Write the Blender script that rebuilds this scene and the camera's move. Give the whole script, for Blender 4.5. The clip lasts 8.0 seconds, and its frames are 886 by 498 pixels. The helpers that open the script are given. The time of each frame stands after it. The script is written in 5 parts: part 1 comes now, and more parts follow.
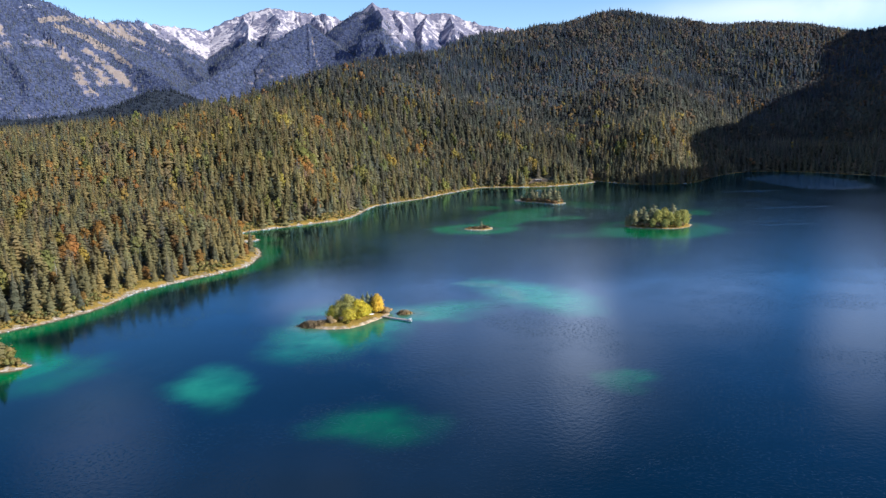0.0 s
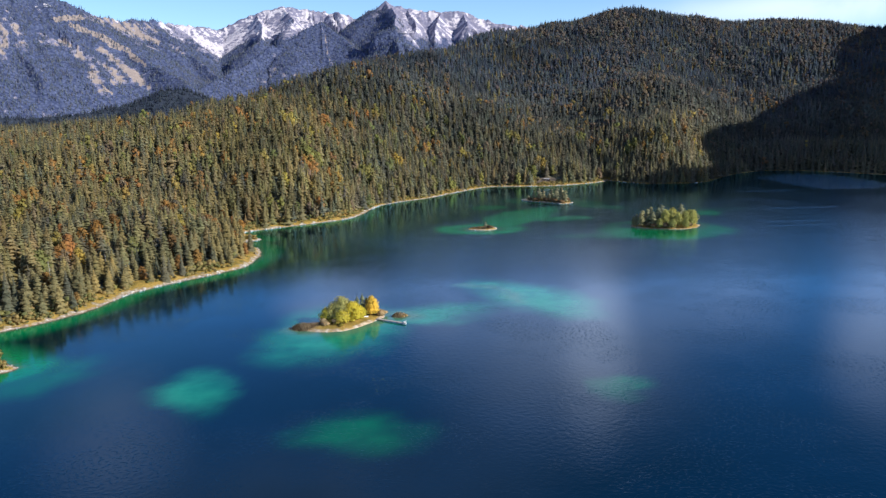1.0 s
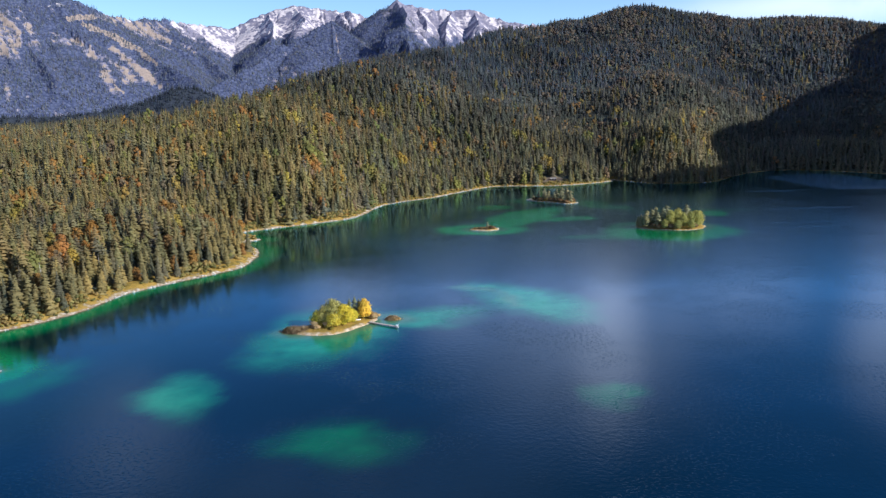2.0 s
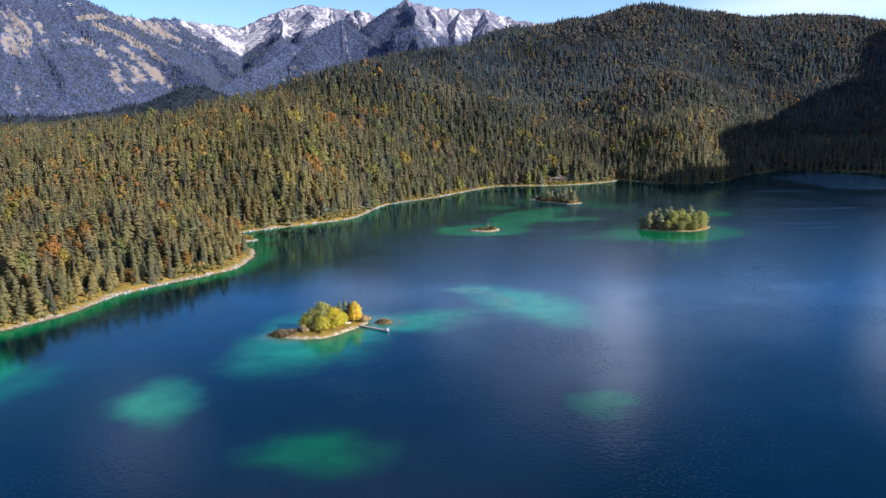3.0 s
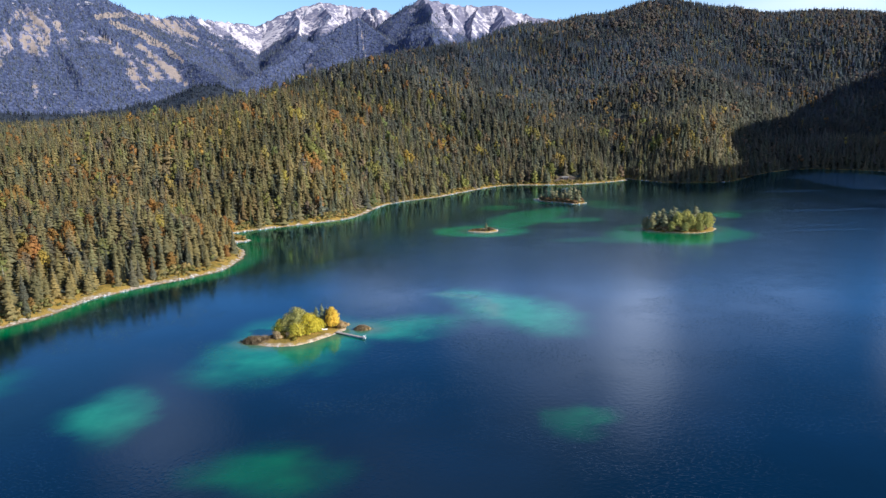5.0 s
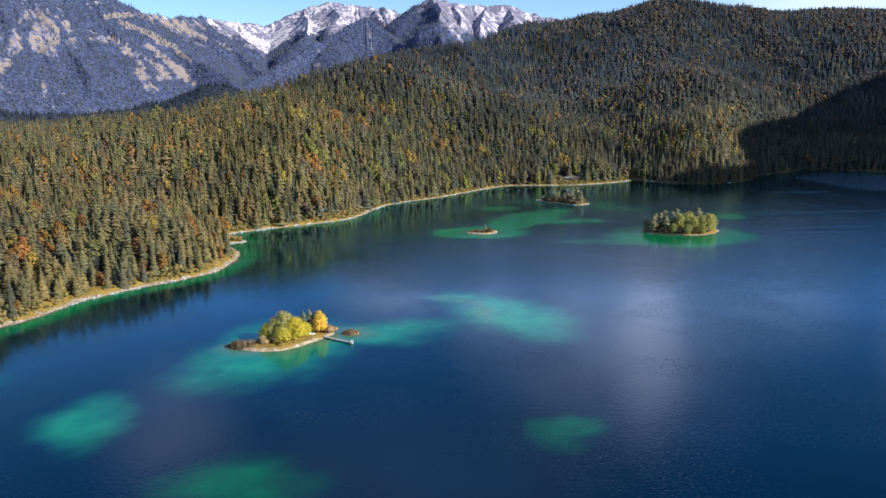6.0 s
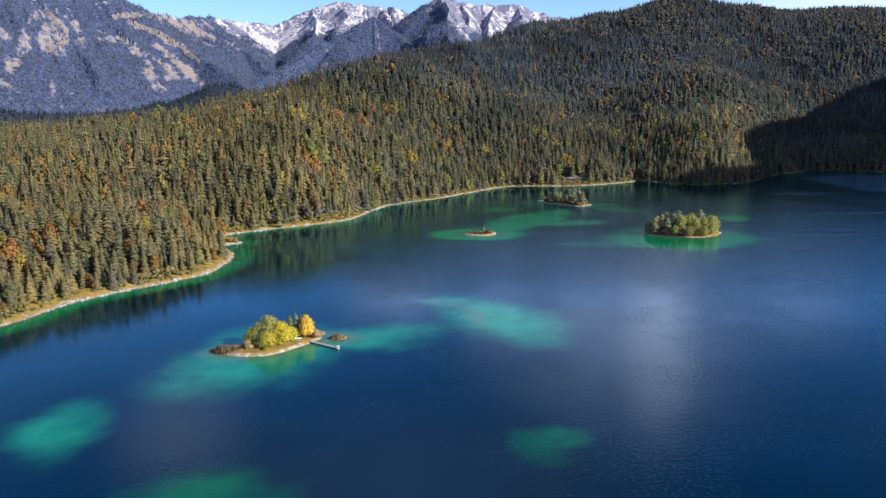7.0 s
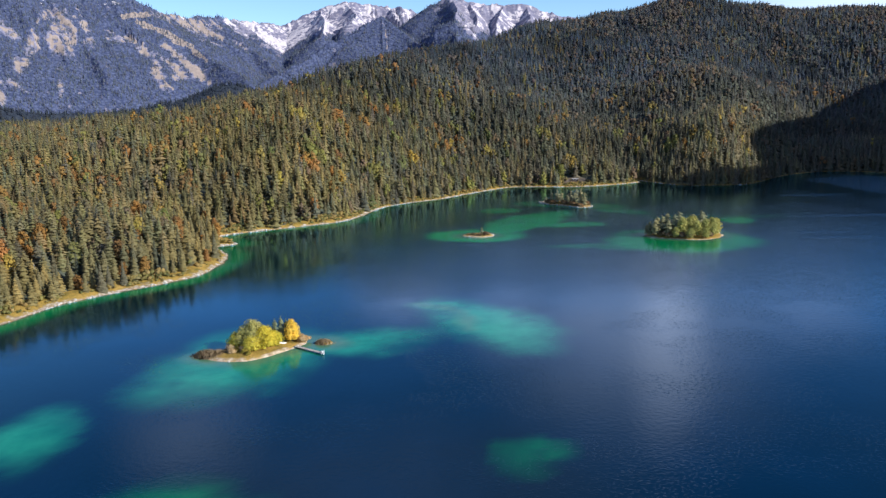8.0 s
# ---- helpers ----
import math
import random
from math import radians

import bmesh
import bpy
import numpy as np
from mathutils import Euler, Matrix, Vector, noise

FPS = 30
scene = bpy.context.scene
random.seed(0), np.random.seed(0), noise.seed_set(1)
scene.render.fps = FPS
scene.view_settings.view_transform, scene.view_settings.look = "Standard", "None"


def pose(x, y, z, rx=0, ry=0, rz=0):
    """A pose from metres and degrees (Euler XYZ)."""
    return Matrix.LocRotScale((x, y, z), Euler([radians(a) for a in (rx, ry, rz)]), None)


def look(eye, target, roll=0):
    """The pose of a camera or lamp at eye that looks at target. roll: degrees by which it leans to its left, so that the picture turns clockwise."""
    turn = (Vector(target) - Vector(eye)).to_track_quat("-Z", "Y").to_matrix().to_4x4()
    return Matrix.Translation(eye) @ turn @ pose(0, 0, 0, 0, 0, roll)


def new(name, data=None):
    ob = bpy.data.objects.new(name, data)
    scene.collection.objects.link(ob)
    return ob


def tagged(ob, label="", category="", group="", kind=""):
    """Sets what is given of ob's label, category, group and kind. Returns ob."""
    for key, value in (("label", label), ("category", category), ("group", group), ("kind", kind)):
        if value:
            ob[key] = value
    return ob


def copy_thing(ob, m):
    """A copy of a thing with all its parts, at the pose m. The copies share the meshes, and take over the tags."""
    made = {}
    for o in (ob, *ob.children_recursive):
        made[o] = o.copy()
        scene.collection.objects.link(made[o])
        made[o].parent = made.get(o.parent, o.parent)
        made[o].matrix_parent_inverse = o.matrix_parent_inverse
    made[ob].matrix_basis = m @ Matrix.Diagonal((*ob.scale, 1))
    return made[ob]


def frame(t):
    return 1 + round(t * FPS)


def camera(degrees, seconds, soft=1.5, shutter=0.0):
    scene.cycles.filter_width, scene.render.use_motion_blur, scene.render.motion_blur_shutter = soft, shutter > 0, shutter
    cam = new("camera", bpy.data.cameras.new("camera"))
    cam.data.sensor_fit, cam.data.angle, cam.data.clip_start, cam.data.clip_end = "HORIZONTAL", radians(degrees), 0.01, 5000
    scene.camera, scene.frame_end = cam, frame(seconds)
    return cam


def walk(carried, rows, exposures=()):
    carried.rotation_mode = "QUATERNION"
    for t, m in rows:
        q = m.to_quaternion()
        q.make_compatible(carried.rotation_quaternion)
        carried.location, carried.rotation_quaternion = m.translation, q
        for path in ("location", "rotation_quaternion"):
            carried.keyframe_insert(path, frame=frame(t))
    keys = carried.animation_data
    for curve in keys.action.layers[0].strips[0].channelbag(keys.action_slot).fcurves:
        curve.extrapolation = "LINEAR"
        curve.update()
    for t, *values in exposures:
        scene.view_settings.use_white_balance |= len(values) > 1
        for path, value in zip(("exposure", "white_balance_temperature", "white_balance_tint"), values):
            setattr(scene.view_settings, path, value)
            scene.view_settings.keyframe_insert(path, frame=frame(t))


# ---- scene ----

# ---------------------------------------------------------------- camera
cam = camera(60.0, 8.0, soft=1.35)
PATH = [
    (0, 0.00, 0.00, 100.00, -0.000, -10.709, -1.513),
    (0.5, 4.37, 4.02, 99.82, 0.567, -10.757, -1.541),
    (1, 8.67, 8.02, 99.66, 1.092, -10.797, -1.563),
    (1.5, 12.90, 12.01, 99.51, 1.576, -10.829, -1.581),
    (2, 17.05, 15.99, 99.37, 2.021, -10.853, -1.594),
    (2.5, 21.14, 19.98, 99.22, 2.432, -10.876, -1.605),
    (3, 25.20, 23.99, 99.04, 2.819, -10.902, -1.618),
    (3.5, 29.23, 28.05, 98.82, 3.191, -10.935, -1.634),
    (4, 33.23, 32.15, 98.57, 3.552, -10.970, -1.651),
    (4.5, 37.19, 36.26, 98.35, 3.911, -10.998, -1.665),
    (5, 41.10, 40.38, 98.17, 4.271, -11.015, -1.674),
    (5.5, 44.98, 44.52, 98.03, 4.632, -11.021, -1.679),
    (6, 48.83, 48.67, 97.90, 4.990, -11.021, -1.679),
    (6.5, 52.68, 52.85, 97.77, 5.345, -11.019, -1.675),
    (7, 56.53, 57.05, 97.62, 5.696, -11.016, -1.668),
    (7.5, 60.39, 61.29, 97.45, 6.041, -11.013, -1.658),
    (8, 64.25, 65.56, 97.26, 6.381, -11.008, -1.644),
]
walk(cam, [(t, pose(x, y, z, 90 + pitch, 0, yaw) @ pose(0, 0, 0, 0, 0, roll)) for t, x, y, z, yaw, pitch, roll in PATH])

# ---------------------------------------------------------------- light
SUN_AZIMUTH, SUN_HEIGHT = 110.0, 28.0  # degrees clockwise from +y, degrees above the horizon


CIRRUS = [(10.4, 18.6, 0.052, 0.11, 0.85), (8, 18, 0.18, 0.14, 0.45), (20, 14, 0.09, 0.06, 0.22), (30, 16, 0.07, 0.10, 0.6), (-26, 23, 0.09, 0.08, 0.42), (-9, 14, 0.09, 0.04, 0.5), (-2, 15, 0.06, 0.08, 0.25),
          (70, 30, 0.3, 0.15, 0.4), (24, 5.5, 0.22, 0.03, 0.36), (-110, 35, 0.4, 0.15, 0.4), (170, 30, 0.35, 0.12, 0.4)]


def make_world():
    w = bpy.data.worlds.new("sky")
    scene.world = w
    w.use_nodes = True
    nt = w.node_tree
    nt.nodes.clear()
    out = nt.nodes.new("ShaderNodeOutputWorld")
    bg = nt.nodes.new("ShaderNodeBackground")
    sky = nt.nodes.new("ShaderNodeTexSky")
    sky.sky_type = "NISHITA"
    sky.sun_disc = False
    sky.sun_elevation = radians(SUN_HEIGHT)
    sky.sun_rotation = radians(SUN_AZIMUTH)
    sky.altitude = 2500
    sky.air_density = 1.0
    sky.dust_density = 0.0
    sky.ozone_density = 3.8
    # wisps of thin cirrus: bearing, height angle, half width and half height in radians, density
    tc = nt.nodes.new("ShaderNodeTexCoord")
    no = nt.nodes.new("ShaderNodeTexNoise")
    no.inputs["Scale"].default_value = 7.0
    no.inputs["Detail"].default_value = 5.0
    no.inputs["Distortion"].default_value = 0.8
    st = nt.nodes.new("ShaderNodeVectorMath")
    st.operation = "MULTIPLY"
    st.inputs[1].default_value = (1.0, 1.0, 2.2)
    nt.links.new(tc.outputs["Generated"], st.inputs[0])
    nt.links.new(st.outputs[0], no.inputs["Vector"])
    colour = sky.outputs[0]
    for az, el, wide, high, dense in CIRRUS:
        a, e = radians(az), radians(el)
        off = nt.nodes.new("ShaderNodeVectorMath")
        off.operation = "SUBTRACT"
        off.inputs[1].default_value = (math.sin(a) * math.cos(e), math.cos(a) * math.cos(e), math.sin(e))
        nt.links.new(tc.outputs["Generated"], off.inputs[0])
        rot = nt.nodes.new("ShaderNodeVectorRotate")
        rot.rotation_type = "Z_AXIS"
        rot.inputs["Angle"].default_value = a
        nt.links.new(off.outputs[0], rot.inputs["Vector"])
        sc = nt.nodes.new("ShaderNodeVectorMath")
        sc.operation = "MULTIPLY"
        sc.inputs[1].default_value = (1 / wide, 0.3, 1 / high)
        nt.links.new(rot.outputs[0], sc.inputs[0])
        ln = nt.nodes.new("ShaderNodeVectorMath")
        ln.operation = "LENGTH"
        nt.links.new(sc.outputs[0], ln.inputs[0])
        veil = nt.nodes.new("ShaderNodeMapRange")
        veil.interpolation_type = "SMOOTHSTEP"
        for key, value in (("From Min", 1.25), ("From Max", 0.1), ("To Min", 0.0), ("To Max", dense * 1.6)):
            veil.inputs[key].default_value = value
        nt.links.new(ln.outputs["Value"], veil.inputs["Value"])
        thin = nt.nodes.new("ShaderNodeMath")
        thin.operation = "MULTIPLY"
        thin.use_clamp = True
        nt.links.new(veil.outputs[0], thin.inputs[0])
        nt.links.new(no.outputs["Fac"], thin.inputs[1])
        mx = nt.nodes.new("ShaderNodeMixRGB")
        mx.inputs["Color2"].default_value = (9.6, 9.2, 9.4, 1) if el < 10 else (15.4, 10.0, 10.4, 1)
        nt.links.new(thin.outputs[0], mx.inputs["Fac"])
        nt.links.new(colour, mx.inputs["Color1"])
        colour = mx.outputs[0]
    nt.links.new(colour, bg.inputs["Color"])
    bg.inputs["Strength"].default_value = 0.13
    nt.links.new(bg.outputs[0], out.inputs["Surface"])


make_world()
sun_data = bpy.data.lights.new("sun", "SUN")
sun_data.energy, sun_data.angle, sun_data.color = 5.0, radians(0.53), (1.0, 0.93, 0.82)
sun = new("sun", sun_data)
_az, _el = radians(SUN_AZIMUTH), radians(SUN_HEIGHT)
sun.matrix_world = look((0, 0, 900), (-math.sin(_az) * math.cos(_el), -math.cos(_az) * math.cos(_el), 900 - math.sin(_el)))
scene.view_settings.exposure = 0.45
scene.view_settings.use_white_balance = True
scene.view_settings.white_balance_temperature = 6150

# ---------------------------------------------------------------- lie of the land
# the lake's edge, clockwise seen from above, starting at the near end of the forested western shore
LAKE = [(-330, -700), (-300, -200), (-290, 120), (-262, 235), (-205, 276), (-172, 291), (-168, 298), (-180, 306), (-214, 322),
        (-209, 343), (-191, 364), (-179, 386), (-173, 418), (-160, 440), (-137, 468), (-127, 486), (-126, 520), (-134, 548),
        (-152, 574), (-141, 585), (-152, 598), (-166, 610), (-163, 624), (-137, 645), (-95, 676), (-80, 703), (-69, 764),
        (-48, 795), (-19, 823), (11, 869), (46, 913), (82, 912), (120, 909), (155, 920), (190, 944), (186, 966), (200, 948),
        (228, 910)]
LAKE += [(258, 901), (300, 910), (342, 966), (372, 1000), (400, 1020), (436, 1028), (476, 1002), (510, 962), (556, 900),
         (612, 800), (690, 600), (745, 350), (770, 0), (700, -700)]
# heights of the ground under the forest
LAND_A = [(-187, 881, 82), (-231, 758, 56), (-133, 865, 61), (-23, 1040, 74), (118, 1040, 40), (-352, 763, 53), (320, 1348, 155),
          (-300, 715, 55), (-312, 630, 36), (-260, 668, 36), (-197, 670, 29), (-140, 715, 33), (-95, 845, 41), (-25, 990, 38),
          (62, 1053, 62), (151, 1211, 91), (197, 1072, 37), (271, 1078, 56), (349, 1180, 108), (487, 1400, 121), (-514, 937, 61)]
LAND_B = [(-310, 757, 62), (-221, 850, 77), (-160, 908, 74), (-86, 1045, 102), (-17, 1200, 135), (73, 1394, 171), (190, 1495, 194),
          (272, 1277, 130), (581, 1433, 157), (-217, 488, 17), (304, 918, 20), (305, 960, 46), (325, 1010, 66)]
CREST = [(-590, 1045, 67), (-394, 864, 60), (-327, 838, 62), (-238, 899, 83), (-201, 939, 93), (-161, 1037, 113), (-109, 1125, 140),
         (-31, 1280, 170), (101, 1476, 211), (254, 1580, 233), (380, 1677, 262), (474, 1684, 249), (592, 1678, 231), (703, 1657, 231),
         (827, 1598, 209), (900, 1560, 215)]
BEYOND = [(-700, 1400, 45), (-480, 1350, 45), (-300, 1300, 70), (-250, 1700, 70), (50, 1900, 120), (300, 2050, 170), (600, 2050, 160),
          (1000, 2000, 150), (-1200, 1200, 45), (-1100, 700, 55), (-700, 450, 50), (-480, 300, 28), (-600, 0, 40), (-1100, 2200, 40),
          (-400, 2300, 50), (405, 1120, 24), (470, 1180, 38), (560, 1230, 60), (700, 1300, 110)]


def noise2(x, y, size, seed, octaves=3):
    """Smooth value noise, about -1 to 1, on arrays."""
    total, amp, norm = np.zeros_like(x, dtype=float), 1.0, 0.0
    for o in range(octaves):
        fx, fy = x / size * 2**o + 37.7 * seed + 11.3 * o, y / size * 2**o - 19.1 * seed + 5.7 * o
        ix, iy = np.floor(fx).astype(np.int64), np.floor(fy).astype(np.int64)
        ux, uy = fx - ix, fy - iy
        ux, uy = ux * ux * (3 - 2 * ux), uy * uy * (3 - 2 * uy)

        def corner(a, b):
            n = ((a * 374761393 + b * 668265263 + (seed * 7 + o) * 974634777) & 0x7FFFFFFF)
            n = ((n ^ (n >> 13)) * 1274126177) & 0x7FFFFFFF
            return ((n ^ (n >> 16)) % 65536) / 32768.0 - 1

        c00, c10, c01, c11 = corner(ix, iy), corner(ix + 1, iy), corner(ix, iy + 1), corner(ix + 1, iy + 1)
        total += amp * ((c00 * (1 - ux) + c10 * ux) * (1 - uy) + (c01 * (1 - ux) + c11 * ux) * uy)
        norm += amp
        amp *= 0.5
    return total / norm


def smooth(a, b, v):
    u = np.clip((v - a) / (b - a), 0, 1)
    return u * u * (3 - 2 * u)


def signed_distance(x, y, poly):
    """Distance from a closed outline, positive outside it."""
    p = np.array(poly, float)
    q = np.roll(p, -1, axis=0)
    best, inside = np.full(x.shape, 1e18), np.zeros(x.shape, bool)
    for (ax, ay), (bx, by) in zip(p, q):
        dx, dy = bx - ax, by - ay
        u = np.clip(((x - ax) * dx + (y - ay) * dy) / (dx * dx + dy * dy), 0, 1)
        best = np.minimum(best, (x - ax - u * dx) ** 2 + (y - ay - u * dy) ** 2)
        if ay != by:
            inside ^= ((ay > y) != (by > y)) & (x < (bx - ax) * (y - ay) / (by - ay) + ax)
    return np.where(inside, -1, 1) * np.sqrt(best)


def round_off(poly, step):
    """The outline resampled in even steps along a smooth curve through its corners."""
    p = np.array(poly, float)
    out = []
    for i in range(len(p)):
        a, b, c, d = p[i - 1], p[i], p[(i + 1) % len(p)], p[(i + 2) % len(p)]
        n = max(1, int(np.linalg.norm(c - b) / step))
        for k in range(n):
            u = k / n
            m0, m1 = (c - a) * 0.4, (d - b) * 0.4
            out.append((2 * u**3 - 3 * u**2 + 1) * b + (u**3 - 2 * u**2 + u) * m0 + (3 * u**2 - 2 * u**3) * c + (u**3 - u**2) * m1)
    return np.array(out)


SHORE = round_off(LAKE, 9.0)
_pts = np.array(LAND_A + LAND_B + CREST + BEYOND, float)


def _spline(r):
    return np.where(r > 0, r * r * np.log(np.maximum(r, 1e-9)), 0)


_n = len(_pts)
_k = _spline(np.hypot(_pts[:, None, 0] - _pts[None, :, 0], _pts[:, None, 1] - _pts[None, :, 1]) / 500) + 0.004 * np.eye(_n)
_p = np.c_[np.ones(_n), _pts[:, :2] / 500]
_sys = np.block([[_k, _p], [_p.T, np.zeros((3, 3))]])
_w = np.linalg.solve(_sys, np.r_[_pts[:, 2], 0, 0, 0])


def massif(x, y):
    """The steep mountainside that closes the lake's right-hand shore and keeps its far corner in the shade."""
    top = np.interp(y, [-700, 0, 500, 560, 595, 612, 630, 660, 700, 706, 718, 724, 795, 814, 879, 904, 930, 950, 980, 1012, 1036, 1065, 1100, 1134, 1170, 1226, 1288, 1350, 1470, 1560, 1900, 2300],
                    [200, 300, 560, 560, 545, 528, 514, 500, 502, 516, 520, 535, 521, 518, 503, 488, 476, 467, 466, 457, 449, 446, 432, 425, 433, 448, 450, 435, 420, 390, 150, 0])
    top = top * (1 + 0.006 * noise2(x * 0 + 5, y, 40, 4, 4))
    d = np.abs(x - 1180) / 590.0
    return top * np.clip(1 - d, 0, 1) ** 0.95


def land(x, y, shore=None):
    """Height of the ground."""
    x, y = np.asarray(x, float), np.asarray(y, float)
    d = signed_distance(x, y, SHORE) if shore is None else shore
    h = _w[-3] + _w[-2] * x / 500 + _w[-1] * y / 500
    for (px, py, _), w in zip(_pts, _w[:-3]):
        h = h + w * _spline(np.hypot(x - px, y - py) / 500)
    far = np.hypot(x, y - 900)
    h = np.clip(h, 20, 300)
    h = h + (45 - h) * smooth(1250, 1900, far)
    h = np.maximum(h, massif(x, y))
    h = h + (5.0 * noise2(x, y, 140, 2, 3) + (9.0 + 9.0 * smooth(950, 1200, y) * smooth(0, 200, x)) * (0.45 - np.abs(noise2(x, y, 150, 6, 2)))) * smooth(50, 190, d)
    bank = -1.6 + 0.20 * np.clip(d, -60, 80)
    h = bank + (h - bank) * smooth(4, 95, d)
    return np.where(d < 0, np.maximum(-1.6 + 0.30 * d, -30), h)


# ---------------------------------------------------------------- materials
def material(name, rough=0.9, spec=0.2):
    m = bpy.data.materials.new(name)
    m.use_nodes = True
    b = m.node_tree.nodes["Principled BSDF"]
    b.inputs["Roughness"].default_value = rough
    b.inputs["Specular IOR Level"].default_value = spec
    return m, m.node_tree, b


def node(nt, kind, **values):
    n = nt.nodes.new(kind)
    for key, value in values.items():
        n.inputs[key.replace("_", " ")].default_value = value
    return n


def noise_node(nt, scale, detail=4.0, rough=0.6):
    """Noise in world metres: scale is features per metre."""
    g = nt.nodes.new("ShaderNodeNewGeometry")
    n = node(nt, "ShaderNodeTexNoise", Scale=scale, Detail=detail, Roughness=rough)
    nt.links.new(g.outputs["Position"], n.inputs["Vector"])
    return n


def ramp(nt, source, stops):
    r = nt.nodes.new("ShaderNodeValToRGB")
    el = r.color_ramp.elements
    while len(el) < len(stops):
        el.new(0.5)
    for e, (pos, col) in zip(el, stops):
        e.position, e.color = pos, (*col, 1)
    nt.links.new(source, r.inputs["Fac"])
    return r


def mix(nt, fac, a, b, blend="MIX"):
    m = nt.nodes.new("ShaderNodeMixRGB")
    m.blend_type = blend
    for key, value in (("Fac", fac), ("Color1", a), ("Color2", b)):
        if isinstance(value, (int, float)):
            m.inputs[key].default_value = value
        elif isinstance(value, tuple):
            m.inputs[key].default_value = (*value, 1)
        else:
            nt.links.new(value, m.inputs[key])
    return m


def bump(nt, bsdf, height, strength, distance):
    b = node(nt, "ShaderNodeBump", Strength=strength, Distance=distance)
    nt.links.new(height, b.inputs["Height"])
    nt.links.new(b.outputs[0], bsdf.inputs["Normal"])


def two_tone(name, dark, light, scale, rough=0.9, relief=0.0, relief_scale=None, spec=0.2):
    """Colour that drifts between two tones at two scales, with fine relief."""
    m, nt, b = material(name, rough, spec)
    n1, n2 = noise_node(nt, scale), noise_node(nt, scale * 7, 3)
    r1 = ramp(nt, n1.outputs["Fac"], [(0.3, dark), (0.7, light)])
    r2 = ramp(nt, n2.outputs["Fac"], [(0.25, (0.7, 0.7, 0.7)), (0.75, (1.2, 1.2, 1.2))])
    nt.links.new(mix(nt, 1.0, r1.outputs[0], r2.outputs[0], "MULTIPLY").outputs[0], b.inputs["Base Color"])
    if relief:
        bump(nt, b, noise_node(nt, relief_scale or scale * 7, 5).outputs["Fac"], 0.8, relief)
    return m


def foliage_material(name, patch=0.5, through_light=0.33):
    """Leaves or needles: each tree's own tint, broken up by light and dark sprays."""
    m, nt, b = material(name, 0.75, 0.15)
    a = nt.nodes.new("ShaderNodeAttribute")
    a.attribute_name = "tint"
    n1, n2 = noise_node(nt, patch, 4), noise_node(nt, 0.02, 2)
    r1 = ramp(nt, n1.outputs["Fac"], [(0.3, (0.80, 0.82, 0.84)), (0.7, (1.22, 1.19, 1.15))])
    r2 = ramp(nt, n2.outputs["Fac"], [(0.35, (0.85, 0.9, 0.95)), (0.65, (1.12, 1.06, 0.95))])
    c = mix(nt, 1.0, a.outputs["Color"], r1.outputs[0], "MULTIPLY")
    c = mix(nt, 1.0, c.outputs[0], r2.outputs[0], "MULTIPLY")
    nt.links.new(c.outputs[0], b.inputs["Base Color"])
    # thin leaves let part of the light through
    glow = nt.nodes.new("ShaderNodeBsdfTranslucent")
    nt.links.new(c.outputs[0], glow.inputs["Color"])
    both = node(nt, "ShaderNodeMixShader", Fac=through_light)
    nt.links.new(b.outputs[0], both.inputs[1])
    nt.links.new(glow.outputs[0], both.inputs[2])
    nt.links.new(both.outputs[0], nt.nodes["Material Output"].inputs["Surface"])
    return m


